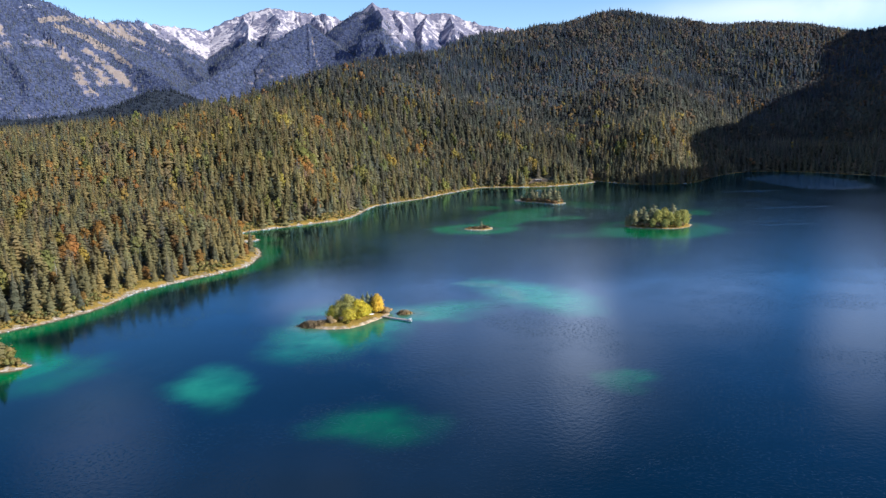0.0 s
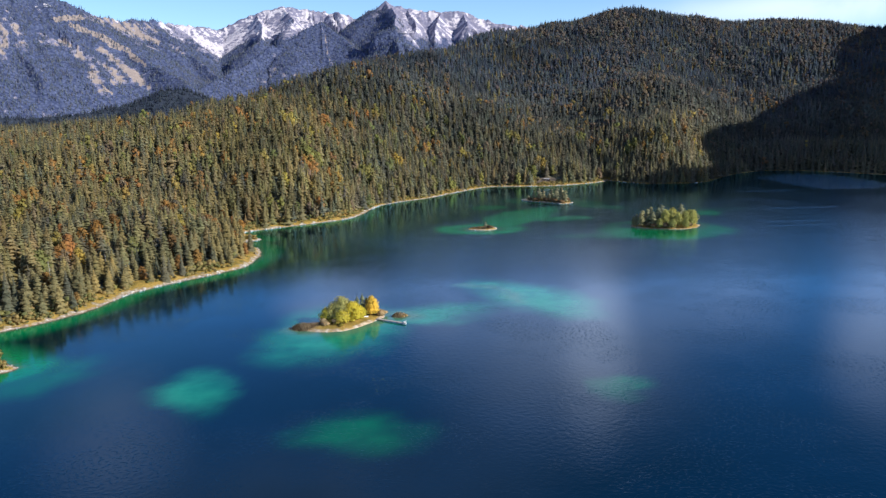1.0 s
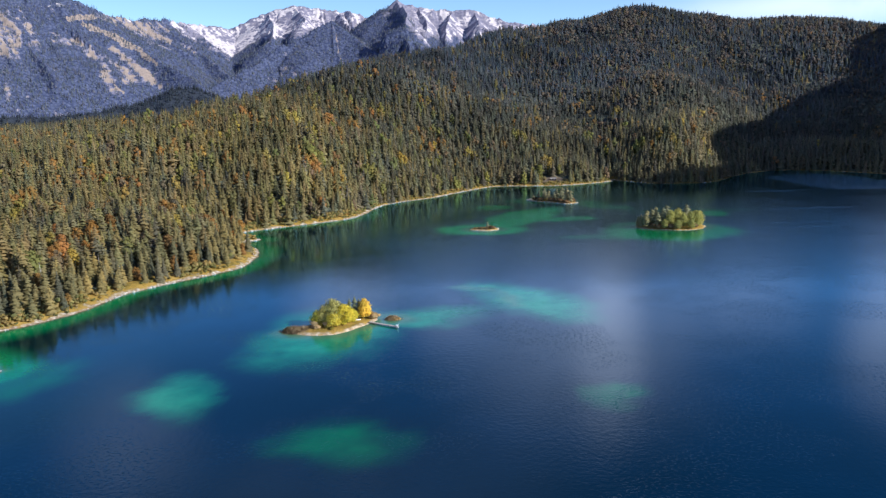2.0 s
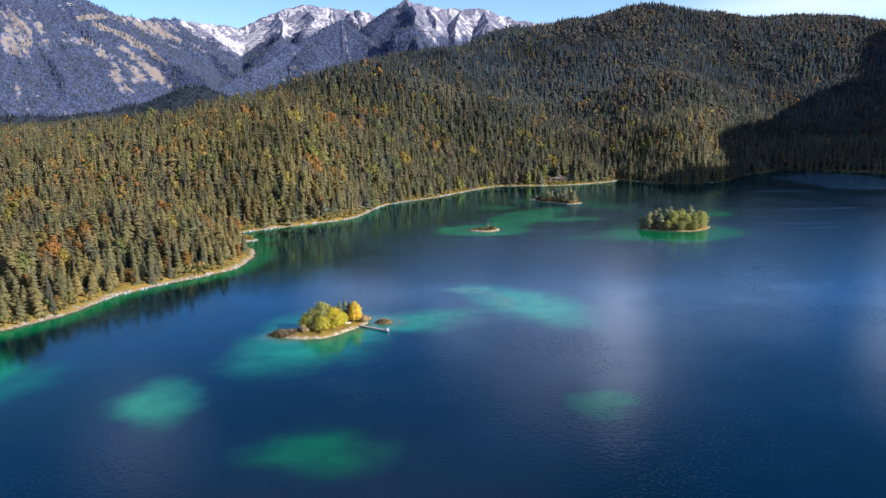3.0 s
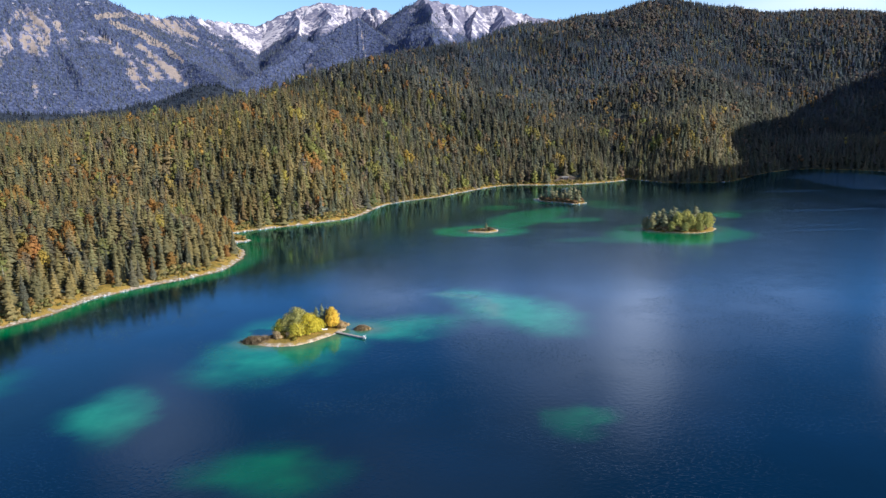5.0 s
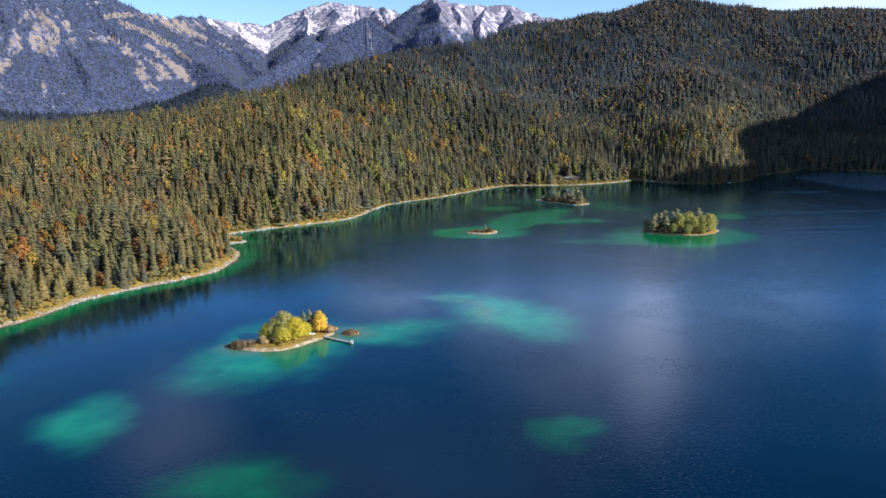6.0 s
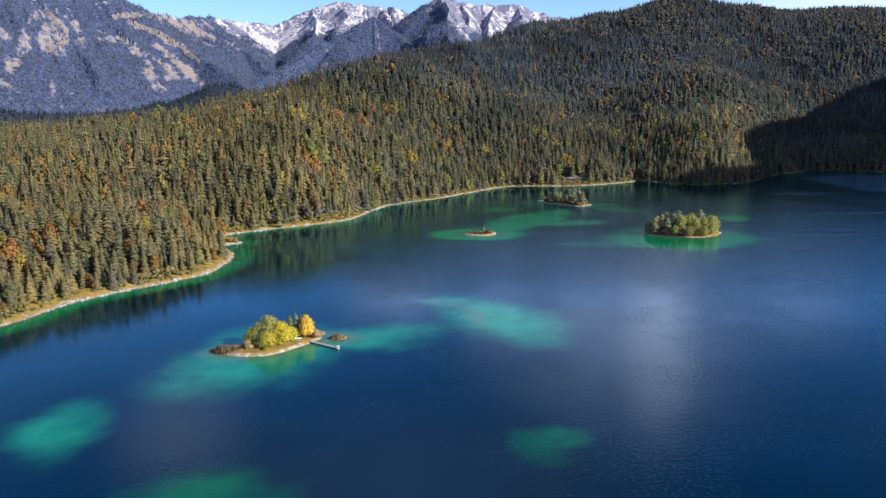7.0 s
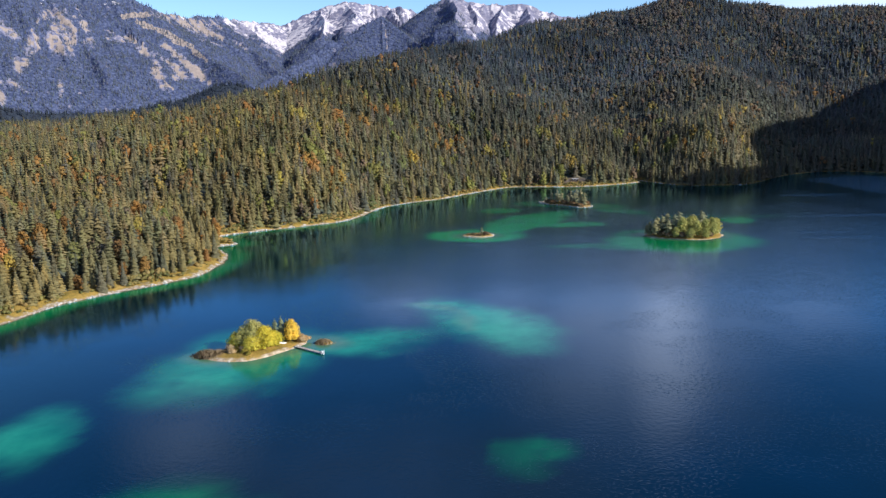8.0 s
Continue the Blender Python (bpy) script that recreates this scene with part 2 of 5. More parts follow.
def water_material():
    """Clear alpine water: dark blue where deep, turquoise over marl shoals, green along the banks, wind-ruffled in patches."""
    m, nt, b = material("lake_water", 0.05, 0.95)
    a = nt.nodes.new("ShaderNodeAttribute")
    a.attribute_name = "bed"
    sep = nt.nodes.new("ShaderNodeSeparateColor")
    nt.links.new(a.outputs["Color"], sep.inputs[0])
    n0 = noise_node(nt, 0.012, 3)
    deep = ramp(nt, n0.outputs["Fac"], [(0.3, (0.0001, 0.0090, 0.0205)), (0.7, (0.0002, 0.0148, 0.0420))])
    wob = noise_node(nt, 0.09, 5)
    soft = nt.nodes.new("ShaderNodeMath")
    soft.operation = "MULTIPLY_ADD"
    soft.inputs[1].default_value = 0.35
    soft.inputs[2].default_value = -0.175
    nt.links.new(wob.outputs["Fac"], soft.inputs[0])

    def shoal(channel):
        add = nt.nodes.new("ShaderNodeMath")
        add.operation = "MULTIPLY_ADD"
        nt.links.new(soft.outputs[0], add.inputs[0])
        nt.links.new(sep.outputs[channel], add.inputs[1])
        nt.links.new(sep.outputs[channel], add.inputs[2])
        add.use_clamp = True
        return add.outputs[0]

    pale = ramp(nt, wob.outputs["Fac"], [(0.3, (0.008, 0.215, 0.122)), (0.7, (0.022, 0.285, 0.155))])
    green = ramp(nt, wob.outputs["Fac"], [(0.3, (0.0005, 0.275, 0.076)), (0.7, (0.002, 0.365, 0.102))])
    sand = ramp(nt, wob.outputs["Fac"], [(0.3, (0.07, 0.16, 0.09)), (0.7, (0.11, 0.19, 0.11))])
    # body colour darkened where the dark woods are mirrored
    dark_reflection = nt.nodes.new("ShaderNodeAttribute")
    dark_reflection.attribute_name = "dark_reflection"
    reflection_tone = ramp(nt, n0.outputs["Fac"], [(0.3, (0.0008, 0.0090, 0.0120)), (0.7, (0.0010, 0.0130, 0.0190))])
    c = mix(nt, dark_reflection.outputs["Fac"], deep.outputs[0], reflection_tone.outputs[0])
    c = mix(nt, shoal("Red"), c.outputs[0], pale.outputs[0])
    c = mix(nt, shoal("Green"), c.outputs[0], green.outputs[0])
    c = mix(nt, shoal("Blue"), c.outputs[0], sand.outputs[0])
    body = nt.nodes.new("ShaderNodeBsdfDiffuse")
    gloss = node(nt, "ShaderNodeBsdfGlossy", Roughness=0.05)
    gloss.inputs["Color"].default_value = (0.40, 0.75, 1.0, 1)
    fresnel = node(nt, "ShaderNodeFresnel", IOR=1.50)
    both = nt.nodes.new("ShaderNodeMixShader")
    nt.links.new(c.outputs[0], body.inputs["Color"])
    steep = nt.nodes.new("ShaderNodeMath")
    steep.operation = "POWER"
    steep.inputs[1].default_value = 1.85
    gain = nt.nodes.new("ShaderNodeMath")
    gain.operation = "MULTIPLY"
    gain.use_clamp = True
    gain.inputs[1].default_value = 3.7
    nt.links.new(fresnel.outputs[0], steep.inputs[0])
    nt.links.new(steep.outputs[0], gain.inputs[0])
    nt.links.new(gain.outputs[0], both.inputs["Fac"])
    nt.links.new(body.outputs[0], both.inputs[1])
    nt.links.new(gloss.outputs[0], both.inputs[2])
    nt.links.new(both.outputs[0], nt.nodes["Material Output"].inputs["Surface"])
    nt.nodes.remove(b)
    # ripples: fine ones everywhere, stronger where gusts touch the surface
    fine, gust = noise_node(nt, 0.55, 3), noise_node(nt, 0.006, 3)
    g = ramp(nt, gust.outputs["Fac"], [(0.38, (0.25, 0.25, 0.25)), (0.66, (1, 1, 1))])
    wind = nt.nodes.new("ShaderNodeAttribute")
    wind.attribute_name = "wind"
    g = mix(nt, wind.outputs["Fac"], g.outputs[0], (12.0, 12.0, 12.0))
    bp = node(nt, "ShaderNodeBump", Strength=0.5, Distance=0.14)
    # longer wavelets in torn patches
    pos = nt.nodes.new("ShaderNodeNewGeometry")
    turn = node(nt, "ShaderNodeMapping", Rotation=(0, 0, 0.35), Scale=(0.9, 1.1, 0.3))
    nt.links.new(pos.outputs["Position"], turn.inputs["Vector"])
    chop = node(nt, "ShaderNodeTexNoise", Scale=1.0, Detail=3.0, Roughness=0.55)
    nt.links.new(turn.outputs[0], chop.inputs["Vector"])
    torn = ramp(nt, noise_node(nt, 0.017, 4, 0.6).outputs["Fac"], [(0.46, (0, 0, 0)), (0.60, (0.62, 0.62, 0.62))])
    crest = ramp(nt, chop.outputs["Fac"], [(0.56, (0, 0, 0)), (0.74, (1, 1, 1))])
    waves = mix(nt, 1.0, crest.outputs[0], torn.outputs[0], "MULTIPLY")
    small = mix(nt, 1.0, fine.outputs["Fac"], g.outputs[0], "MULTIPLY")
    nt.links.new(mix(nt, 1.0, small.outputs[0], waves.outputs[0], "ADD").outputs[0], bp.inputs["Height"])
    for n in (gloss, fresnel):
        nt.links.new(bp.outputs[0], n.inputs["Normal"])
    return m


def bank_material(name="shore_bank", stony=((0.20, 0.14, 0.08), (0.38, 0.31, 0.23), (0.66, 0.60, 0.52))):
    """Shore: wet stones at the water, pale gravel, then dry ochre grass with bare patches."""
    m, nt, b = material(name, 0.95, 0.15)
    a = nt.nodes.new("ShaderNodeAttribute")
    a.attribute_name = "inland"
    n1, n2 = noise_node(nt, 0.18, 4), noise_node(nt, 1.6, 4)
    d = nt.nodes.new("ShaderNodeMath")
    d.operation = "MULTIPLY_ADD"
    d.inputs[1].default_value = 0.60
    nt.links.new(n1.outputs["Fac"], d.inputs[0])
    nt.links.new(a.outputs["Fac"], d.inputs[2])
    n4 = noise_node(nt, 0.42, 4, 0.7)
    gravel = ramp(nt, n4.outputs["Fac"], [(0.36, stony[0]), (0.5, stony[1]), (0.62, stony[2])])
    grass = ramp(nt, n1.outputs["Fac"], [(0.3, (0.13, 0.11, 0.03)), (0.5, (0.33, 0.22, 0.05)), (0.7, (0.46, 0.30, 0.09))])
    grass2 = ramp(nt, n2.outputs["Fac"], [(0.3, (0.6, 0.65, 0.6)), (0.7, (1.2, 1.15, 1.1))])
    grassy = mix(nt, 1.0, grass.outputs[0], grass2.outputs[0], "MULTIPLY")
    edge = ramp(nt, d.outputs[0], [(0.36, (0, 0, 0)), (0.46, (1, 1, 1))])
    wet = ramp(nt, a.outputs["Fac"], [(0.01, (0.3, 0.28, 0.2)), (0.05, (1, 1, 1))])
    stones = mix(nt, 1.0, gravel.outputs[0], wet.outputs[0], "MULTIPLY")
    nt.links.new(mix(nt, edge.outputs[0], stones.outputs[0], grassy.outputs[0]).outputs[0], b.inputs["Base Color"])
    bump(nt, b, n2.outputs["Fac"], 0.8, 0.5)
    return m


def mountain_material():
    """Limestone with thin snow high up, conifer slopes below, dry meadows and scree runs between; rock and wood
    coloured haze blue.
    """
    m, nt, b = material("mountainside", 0.95, 0.1)
    a = nt.nodes.new("ShaderNodeAttribute")
    a.attribute_name = "cover"
    sep = nt.nodes.new("ShaderNodeSeparateColor")
    nt.links.new(a.outputs["Color"], sep.inputs[0])
    n1, n2, n3 = noise_node(nt, 0.012, 6, 0.7), noise_node(nt, 0.05, 5, 0.7), noise_node(nt, 0.075, 6, 0.85)
    # rock tones shifted to blue to imitate haze
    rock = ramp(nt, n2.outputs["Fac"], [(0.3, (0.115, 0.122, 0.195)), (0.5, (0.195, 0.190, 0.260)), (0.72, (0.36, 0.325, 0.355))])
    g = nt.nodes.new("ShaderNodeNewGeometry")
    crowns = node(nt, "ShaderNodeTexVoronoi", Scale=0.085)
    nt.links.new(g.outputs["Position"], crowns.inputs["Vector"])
    # wood: haze blue and the dark gaps between crowns, both put into the colour
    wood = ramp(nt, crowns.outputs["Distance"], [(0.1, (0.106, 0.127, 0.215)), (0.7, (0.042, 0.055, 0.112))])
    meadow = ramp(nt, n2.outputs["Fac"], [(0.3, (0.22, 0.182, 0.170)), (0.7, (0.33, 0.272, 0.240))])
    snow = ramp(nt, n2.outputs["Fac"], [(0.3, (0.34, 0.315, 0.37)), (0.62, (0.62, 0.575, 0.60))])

    def cover(channel, low, high, detail):
        s = nt.nodes.new("ShaderNodeMath")
        s.operation = "ADD"
        nt.links.new(sep.outputs[channel], s.inputs[0])
        nt.links.new(detail.outputs["Fac"], s.inputs[1])
        return ramp(nt, s.outputs[0], [(low, (0, 0, 0)), (high, (1, 1, 1))]).outputs[0]

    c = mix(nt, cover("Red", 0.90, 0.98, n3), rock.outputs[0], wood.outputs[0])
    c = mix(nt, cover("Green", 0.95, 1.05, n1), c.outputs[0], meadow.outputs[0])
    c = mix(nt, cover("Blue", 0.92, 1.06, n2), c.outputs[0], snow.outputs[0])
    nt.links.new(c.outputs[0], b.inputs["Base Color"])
    rough_ground = mix(nt, cover("Red", 0.90, 1.02, n2), n2.outputs["Fac"], crowns.outputs["Distance"])
    bump(nt, b, rough_ground.outputs[0], 0.6, 2.5)
    return m


M_NEEDLE = foliage_material("needles", 0.45)
M_LEAF = foliage_material("leaves", 0.7, 0.32)
M_BARK = two_tone("bark", (0.07, 0.05, 0.04), (0.16, 0.13, 0.11), 1.5, relief=0.05)
M_DEADWOOD = two_tone("weathered_wood", (0.30, 0.27, 0.24), (0.50, 0.46, 0.42), 1.2, relief=0.03)
M_FLOOR = two_tone("forest_floor", (0.058, 0.070, 0.056), (0.100, 0.110, 0.080), 0.05, relief=0.6, relief_scale=0.4)
# foothill ground: valley shade and blue haze painted as a dark base colour
M_SHADED_FAR_WOOD = two_tone("shaded_far_wood", (0.022, 0.030, 0.046), (0.044, 0.056, 0.076), 0.06, relief=2.0, relief_scale=0.15)
M_BANK = bank_material()
M_SAND = bank_material("island_bank", ((0.28, 0.20, 0.13), (0.46, 0.36, 0.25), (0.60, 0.49, 0.36)))
M_EARTH = two_tone("bare_earth", (0.07, 0.055, 0.04), (0.20, 0.16, 0.12), 0.16, relief=0.4, relief_scale=0.7)
M_STONE = two_tone("limestone", (0.30, 0.27, 0.24), (0.66, 0.62, 0.56), 0.8, relief=0.08)
M_WATER = water_material()
M_ROCK = mountain_material()
M_PLANK = two_tone("pier_planks", (0.26, 0.24, 0.22), (0.42, 0.39, 0.36), 1.5, relief=0.01)
M_WHITE = two_tone("white_paint", (0.74, 0.74, 0.72), (0.84, 0.84, 0.82), 2.0, 0.6)
M_REED = two_tone("dry_reed", (0.36, 0.26, 0.15), (0.58, 0.44, 0.26), 0.9, relief=0.2, relief_scale=3.0)

# ---------------------------------------------------------------- mesh helpers
def mesh_object(name, verts, faces, mat, parent=None, label="", flat=True, normals=None):
    """One mesh object out of arrays; faces are a list of index tuples or an (n, k) array."""
    me = bpy.data.meshes.new(name)
    verts = np.asarray(verts, np.float32)
    if isinstance(faces, np.ndarray):
        n, k = faces.shape
        me.vertices.add(len(verts))
        me.vertices.foreach_set("co", verts.ravel())
        me.loops.add(n * k)
        me.loops.foreach_set("vertex_index", faces.ravel().astype(np.int32))
        me.polygons.add(n)
        me.polygons.foreach_set("loop_start", np.arange(0, n * k, k, dtype=np.int32))
        me.update(calc_edges=True)
    else:
        me.from_pydata([tuple(map(float, v)) for v in verts], [], faces)
    if not flat:
        me.polygons.foreach_set("use_smooth", np.ones(len(me.polygons), bool))
    if normals is not None:
        me.polygons.foreach_set("use_smooth", np.ones(len(me.polygons), bool))
        at = me.attributes.new("custom_normal", "FLOAT_VECTOR", "POINT")
        at.data.foreach_set("vector", np.asarray(normals, np.float32).ravel())
        me.update()
    me.materials.append(mat)
    ob = new(name, me)
    if parent is not None:
        ob.parent = parent
    if label:
        ob["label"] = label
    return ob


def paint(ob, name, colours):
    """A colour for every vertex, as an attribute that the material reads."""
    colours = np.asarray(colours, np.float32)
    if colours.ndim == 1:
        at = ob.data.attributes.new(name, "FLOAT", "POINT")
        at.data.foreach_set("value", colours)
    else:
        at = ob.data.attributes.new(name, "FLOAT_COLOR", "POINT")
        at.data.foreach_set("color", np.c_[colours, np.ones(len(colours))].astype(np.float32).ravel())


def part(name, bm, mat, parent, label=""):
    me = bpy.data.meshes.new(name)
    bm.to_mesh(me)
    bm.free()
    me.materials.append(mat)
    ob = new(name, me)
    ob.parent = parent
    if label:
        ob["label"] = label
    return ob


def grid_faces(nx, ny):
    i = np.arange(nx * ny).reshape(ny, nx)
    return np.stack([i[:-1, :-1], i[:-1, 1:], i[1:, 1:], i[1:, :-1]], -1).reshape(-1, 4)


# ---------------------------------------------------------------- ground
def build_ground():
    xs = np.r_[np.arange(-3600, -900, 60), np.arange(-900, 1000, 12), np.arange(1000, 3601, 50)]
    ys = np.r_[np.arange(-1400, 100, 60), np.arange(100, 1800, 12), np.arange(1800, 4801, 60)]
    gx, gy = np.meshgrid(xs, ys)
    x, y = gx.ravel(), gy.ravel()
    d = signed_distance(x, y, SHORE)
    # ground lifted inside the wood so the gaps between trees stay less dark
    glade = smooth(1.2, 2.4, np.hypot((x - 120) / 26, (y - 930) / 22))
    z = land(x, y, d) + 3.4 * smooth(16, 44, d) * glade
    ob = mesh_object("ground", np.c_[x, y, z], grid_faces(len(xs), len(ys)), M_FLOOR, flat=False)
    tagged(ob, "dark forest floor rising from the lake to a wooded ridge", "ground", kind="structure")


build_ground()

# ---------------------------------------------------------------- islands' outlines
ISLAND = [(-65, 345), (-60, 340.5), (-52, 338), (-44, 339), (-36, 346), (-30, 355), (-26, 361), (-28, 366), (-36, 366.5), (-46, 363),
          (-54, 357), (-60, 352)]
REED_ISLET = [(-22.5, 360.5), (-18, 359.5), (-15.5, 362), (-17.5, 365), (-22, 364.5)]
WOODED_ISLAND = [(145, 606), (152, 598), (164, 592), (178, 588), (191, 592), (199, 604), (198, 618), (188, 628), (170, 626), (154, 618)]
ROCK_ISLE = [(76, 790), (84, 773), (97, 763), (112, 748), (122, 753), (120, 768), (108, 782), (92, 793)]
STONE_ISLET = [(17, 612), (24, 606), (33, 604), (40, 609), (39, 617), (31, 622), (22, 619)]
OUTLINES = [ISLAND, REED_ISLET, WOODED_ISLAND, ROCK_ISLE, STONE_ISLET]
OUTLINES = [round_off(o, 2.5) for o in OUTLINES]

# shoals: centre, half axes, heading in degrees, strength
SHOALS_PALE = [(-87, 269, 18, 30, 14, 0.80), (22, 419, 20, 15, -20, 0.95), (45, 391, 52, 26, -53, 1.0),
               (-52, 333, 29, 41, 0, 0.92), (-45, 346, 37, 44, 0, 0.92), (-11, 362, 44, 24, 20, 0.85), (14, 374, 20, 14, 0, 0.5)]
SHOALS_GREEN = [(-22, 230, 25, 20, -5, 0.27), (66, 267, 15, 10, -12, 0.18), (73, 268, 11, 7, -30, 0.28), (28, 612, 38, 31, 0, 1.0), (66, 676, 68, 25, 61, 1.0), (96, 656, 32, 14, 0, 0.9),
                (100, 770, 54, 24, -20, 0.7), (168, 590, 54, 44, -5, 0.72), (110, 568, 36, 9, -3, 0.36), (226, 668, 14, 18, 0, 0.9), (38, 737, 19, 18, 0, 0.85), (143, 727, 30, 12, -40, 0.6),
                (-152, 288, 20, 32, -25, 0.24), (210, 690, 60, 14, 0, 0.2)]


SAND_RIDGE = [(10, 424), (24, 418), (33, 402), (37, 384)]


def build_water():
    xs = np.r_[np.arange(-420, -230, 12), np.arange(-230, 260, 3.2), np.arange(260, 800, 12)]
    ys = np.r_[np.arange(-720, 190, 30), np.arange(190, 800, 3.2), np.arange(800, 1060, 6)]
    gx, gy = np.meshgrid(xs, ys)
    x, y = gx.ravel(), gy.ravel()
    bed = np.zeros((len(x), 3))
    wx = x + 9 * noise2(x, y, 30, 11, 4) + 3 * noise2(x, y, 8, 20, 2)
    wy = y + 11 * noise2(x, y, 30, 12, 4) + 3 * noise2(x, y, 8, 24, 2)
    hollow = 1 - 0.3 * smooth(0.1, 0.6, noise2(x, y, 17, 25, 3))
    for channel, shoals in ((0, SHOALS_PALE), (1, SHOALS_GREEN)):
        for cx, cy, a, b, turn, strong in shoals:
            c, s = math.cos(radians(turn)), math.sin(radians(turn))
            u, v = ((wx - cx) * c + (wy - cy) * s) / a, (-(wx - cx) * s + (wy - cy) * c) / b
            bed[:, channel] = np.maximum(bed[:, channel], strong * (1 - smooth(0.72 if cy > 550 else 0.28, 1.08 if cy > 550 else 1.12, np.hypot(u, v))))
    bed *= hollow[:, None]
    d = -signed_distance(x, y, SHORE)
    width = 16 + 8 * noise2(x, y, 60, 13, 2)
    bed[:, 1] = np.maximum(bed[:, 1], 0.58 * (1 - smooth(0.3, 1.25, d / width)))
    near = np.full(len(x), 1e9)
    for o in OUTLINES:
        near = np.minimum(near, signed_distance(x, y, o))
    bed[:, 2] = np.maximum(0.8 * (1 - smooth(0, 3.5, d)), 0.9 * (1 - smooth(0.0, 11.0, near + 3 * noise2(x, y, 9, 19, 2))))
    # a pale sandy ridge on top of the middle shoal
    for (ax, ay), (bx, by) in zip(SAND_RIDGE, SAND_RIDGE[1:]):
        u = np.clip(((wx - ax) * (bx - ax) + (wy - ay) * (by - ay)) / ((bx - ax) ** 2 + (by - ay) ** 2), 0, 1)
        bed[:, 2] = np.maximum(bed[:, 2], 0.6 * (1 - smooth(0, 8, np.hypot(wx - ax - u * (bx - ax), wy - ay - u * (by - ay)))))
    ob = mesh_object("water", np.c_[x, y, 0 * x], grid_faces(len(xs), len(ys)), M_WATER, flat=False)
    paint(ob, "bed", bed)
    # dark tone off the forest shore and over the far basin, painting in reflected woods
    dark_reflection = np.maximum(1 - smooth(25, 100, d + 25 * noise2(x, y, 90, 15, 2)), 0.3 * smooth(520, 700, y + 30 * noise2(x, y, 120, 16, 2)))
    paint(ob, "dark_reflection", dark_reflection)
    # cat's-paws of wind in the far corner and in long streaks off the islands
    wind = 1 - smooth(0.5, 1.1, np.hypot((x - 430) / 64, (y - 905) / 105) + 0.25 * noise2(x, y, 40, 17, 3))
    wind = np.maximum(wind, 0.14 * smooth(400, 520, y) * smooth(45, 120, d))
    wind = np.maximum(wind, 0.5 * smooth(0.35, 0.7, noise2(x * 0.4, y * 2.2, 90, 18, 3)) * smooth(380, 520, y))
    paint(ob, "wind", wind)
    tagged(ob, "clear deep-blue mountain lake with turquoise and green shoals", "lake", kind="structure")


build_water()


# ---------------------------------------------------------------- shore bank
def bank_width(x, y):
    """The open bank: broad on the western shore, almost none under the shaded trees on the right."""
    return 1.18 - 0.33 * smooth(620, 800, y) - 0.68 * smooth(188, 215, x)


def ribbon(name, line, rows, mat, closed):
    """A strip along a line: rows of (metres inland, height), inland to the left of the way."""
    n = len(line)
    nxt, prv = np.roll(line, -1, 0), np.roll(line, 1, 0)
    t = nxt - prv
    t /= np.linalg.norm(t, axis=1)[:, None]
    side = np.c_[-t[:, 1], t[:, 0]]
    wob = noise2(line[:, 0], line[:, 1], 14, 21, 3)
    narrow = bank_width(line[:, 0], line[:, 1])
    verts, inland = [], []
    for d, z in rows:
        dd = d * (1 + 0.35 * wob) * narrow + (0.9 * wob if d > 0 else 0) + (1.1 * noise2(line[:, 0], line[:, 1], 7, 23, 3) if d >= 0 else 0)
        p = line + side * dd[:, None]
        zz = z * (1 if d < 0 else narrow) + (0.12 * z) * noise2(p[:, 0], p[:, 1], 5, 22, 2)
        verts.append(np.c_[p, zz])
        inland.append(np.full(n, np.clip(d / 20, 0, 1)))
    k = len(rows)
    idx = np.arange(k * n).reshape(k, n)
    stop = n if closed else n - 1
    j = np.arange(stop)
    faces = np.concatenate([np.stack([idx[r, j], idx[r, (j + 1) % n], idx[r + 1, (j + 1) % n], idx[r + 1, j]], -1) for r in range(k - 1)])
    ob = mesh_object(name, np.concatenate(verts), faces, mat, flat=False)
    paint(ob, "inland", np.concatenate(inland))
    return ob


FINE_SHORE = round_off(LAKE, 1.5)
_keep = (FINE_SHORE[:, 1] > 180)
bank = ribbon("shore_bank", FINE_SHORE[_keep], [(-2.5, -0.8), (0, 0.02), (1.6, 0.35), (2.8, 0.75), (4.5, 1.35), (7, 2.0), (11, 2.8), (18, 1.9)], M_BANK, False)
tagged(bank, "pale gravel shore with dry ochre grass below the trees", "shore", kind="structure")


# ---------------------------------------------------------------- mountains
def from_afar(az, el, dist):
    """A summit seen at a bearing and a height angle from above the lake's near end."""
    return (dist * math.sin(radians(az)), dist * math.cos(radians(az)), 100 + dist * math.tan(radians(el)))


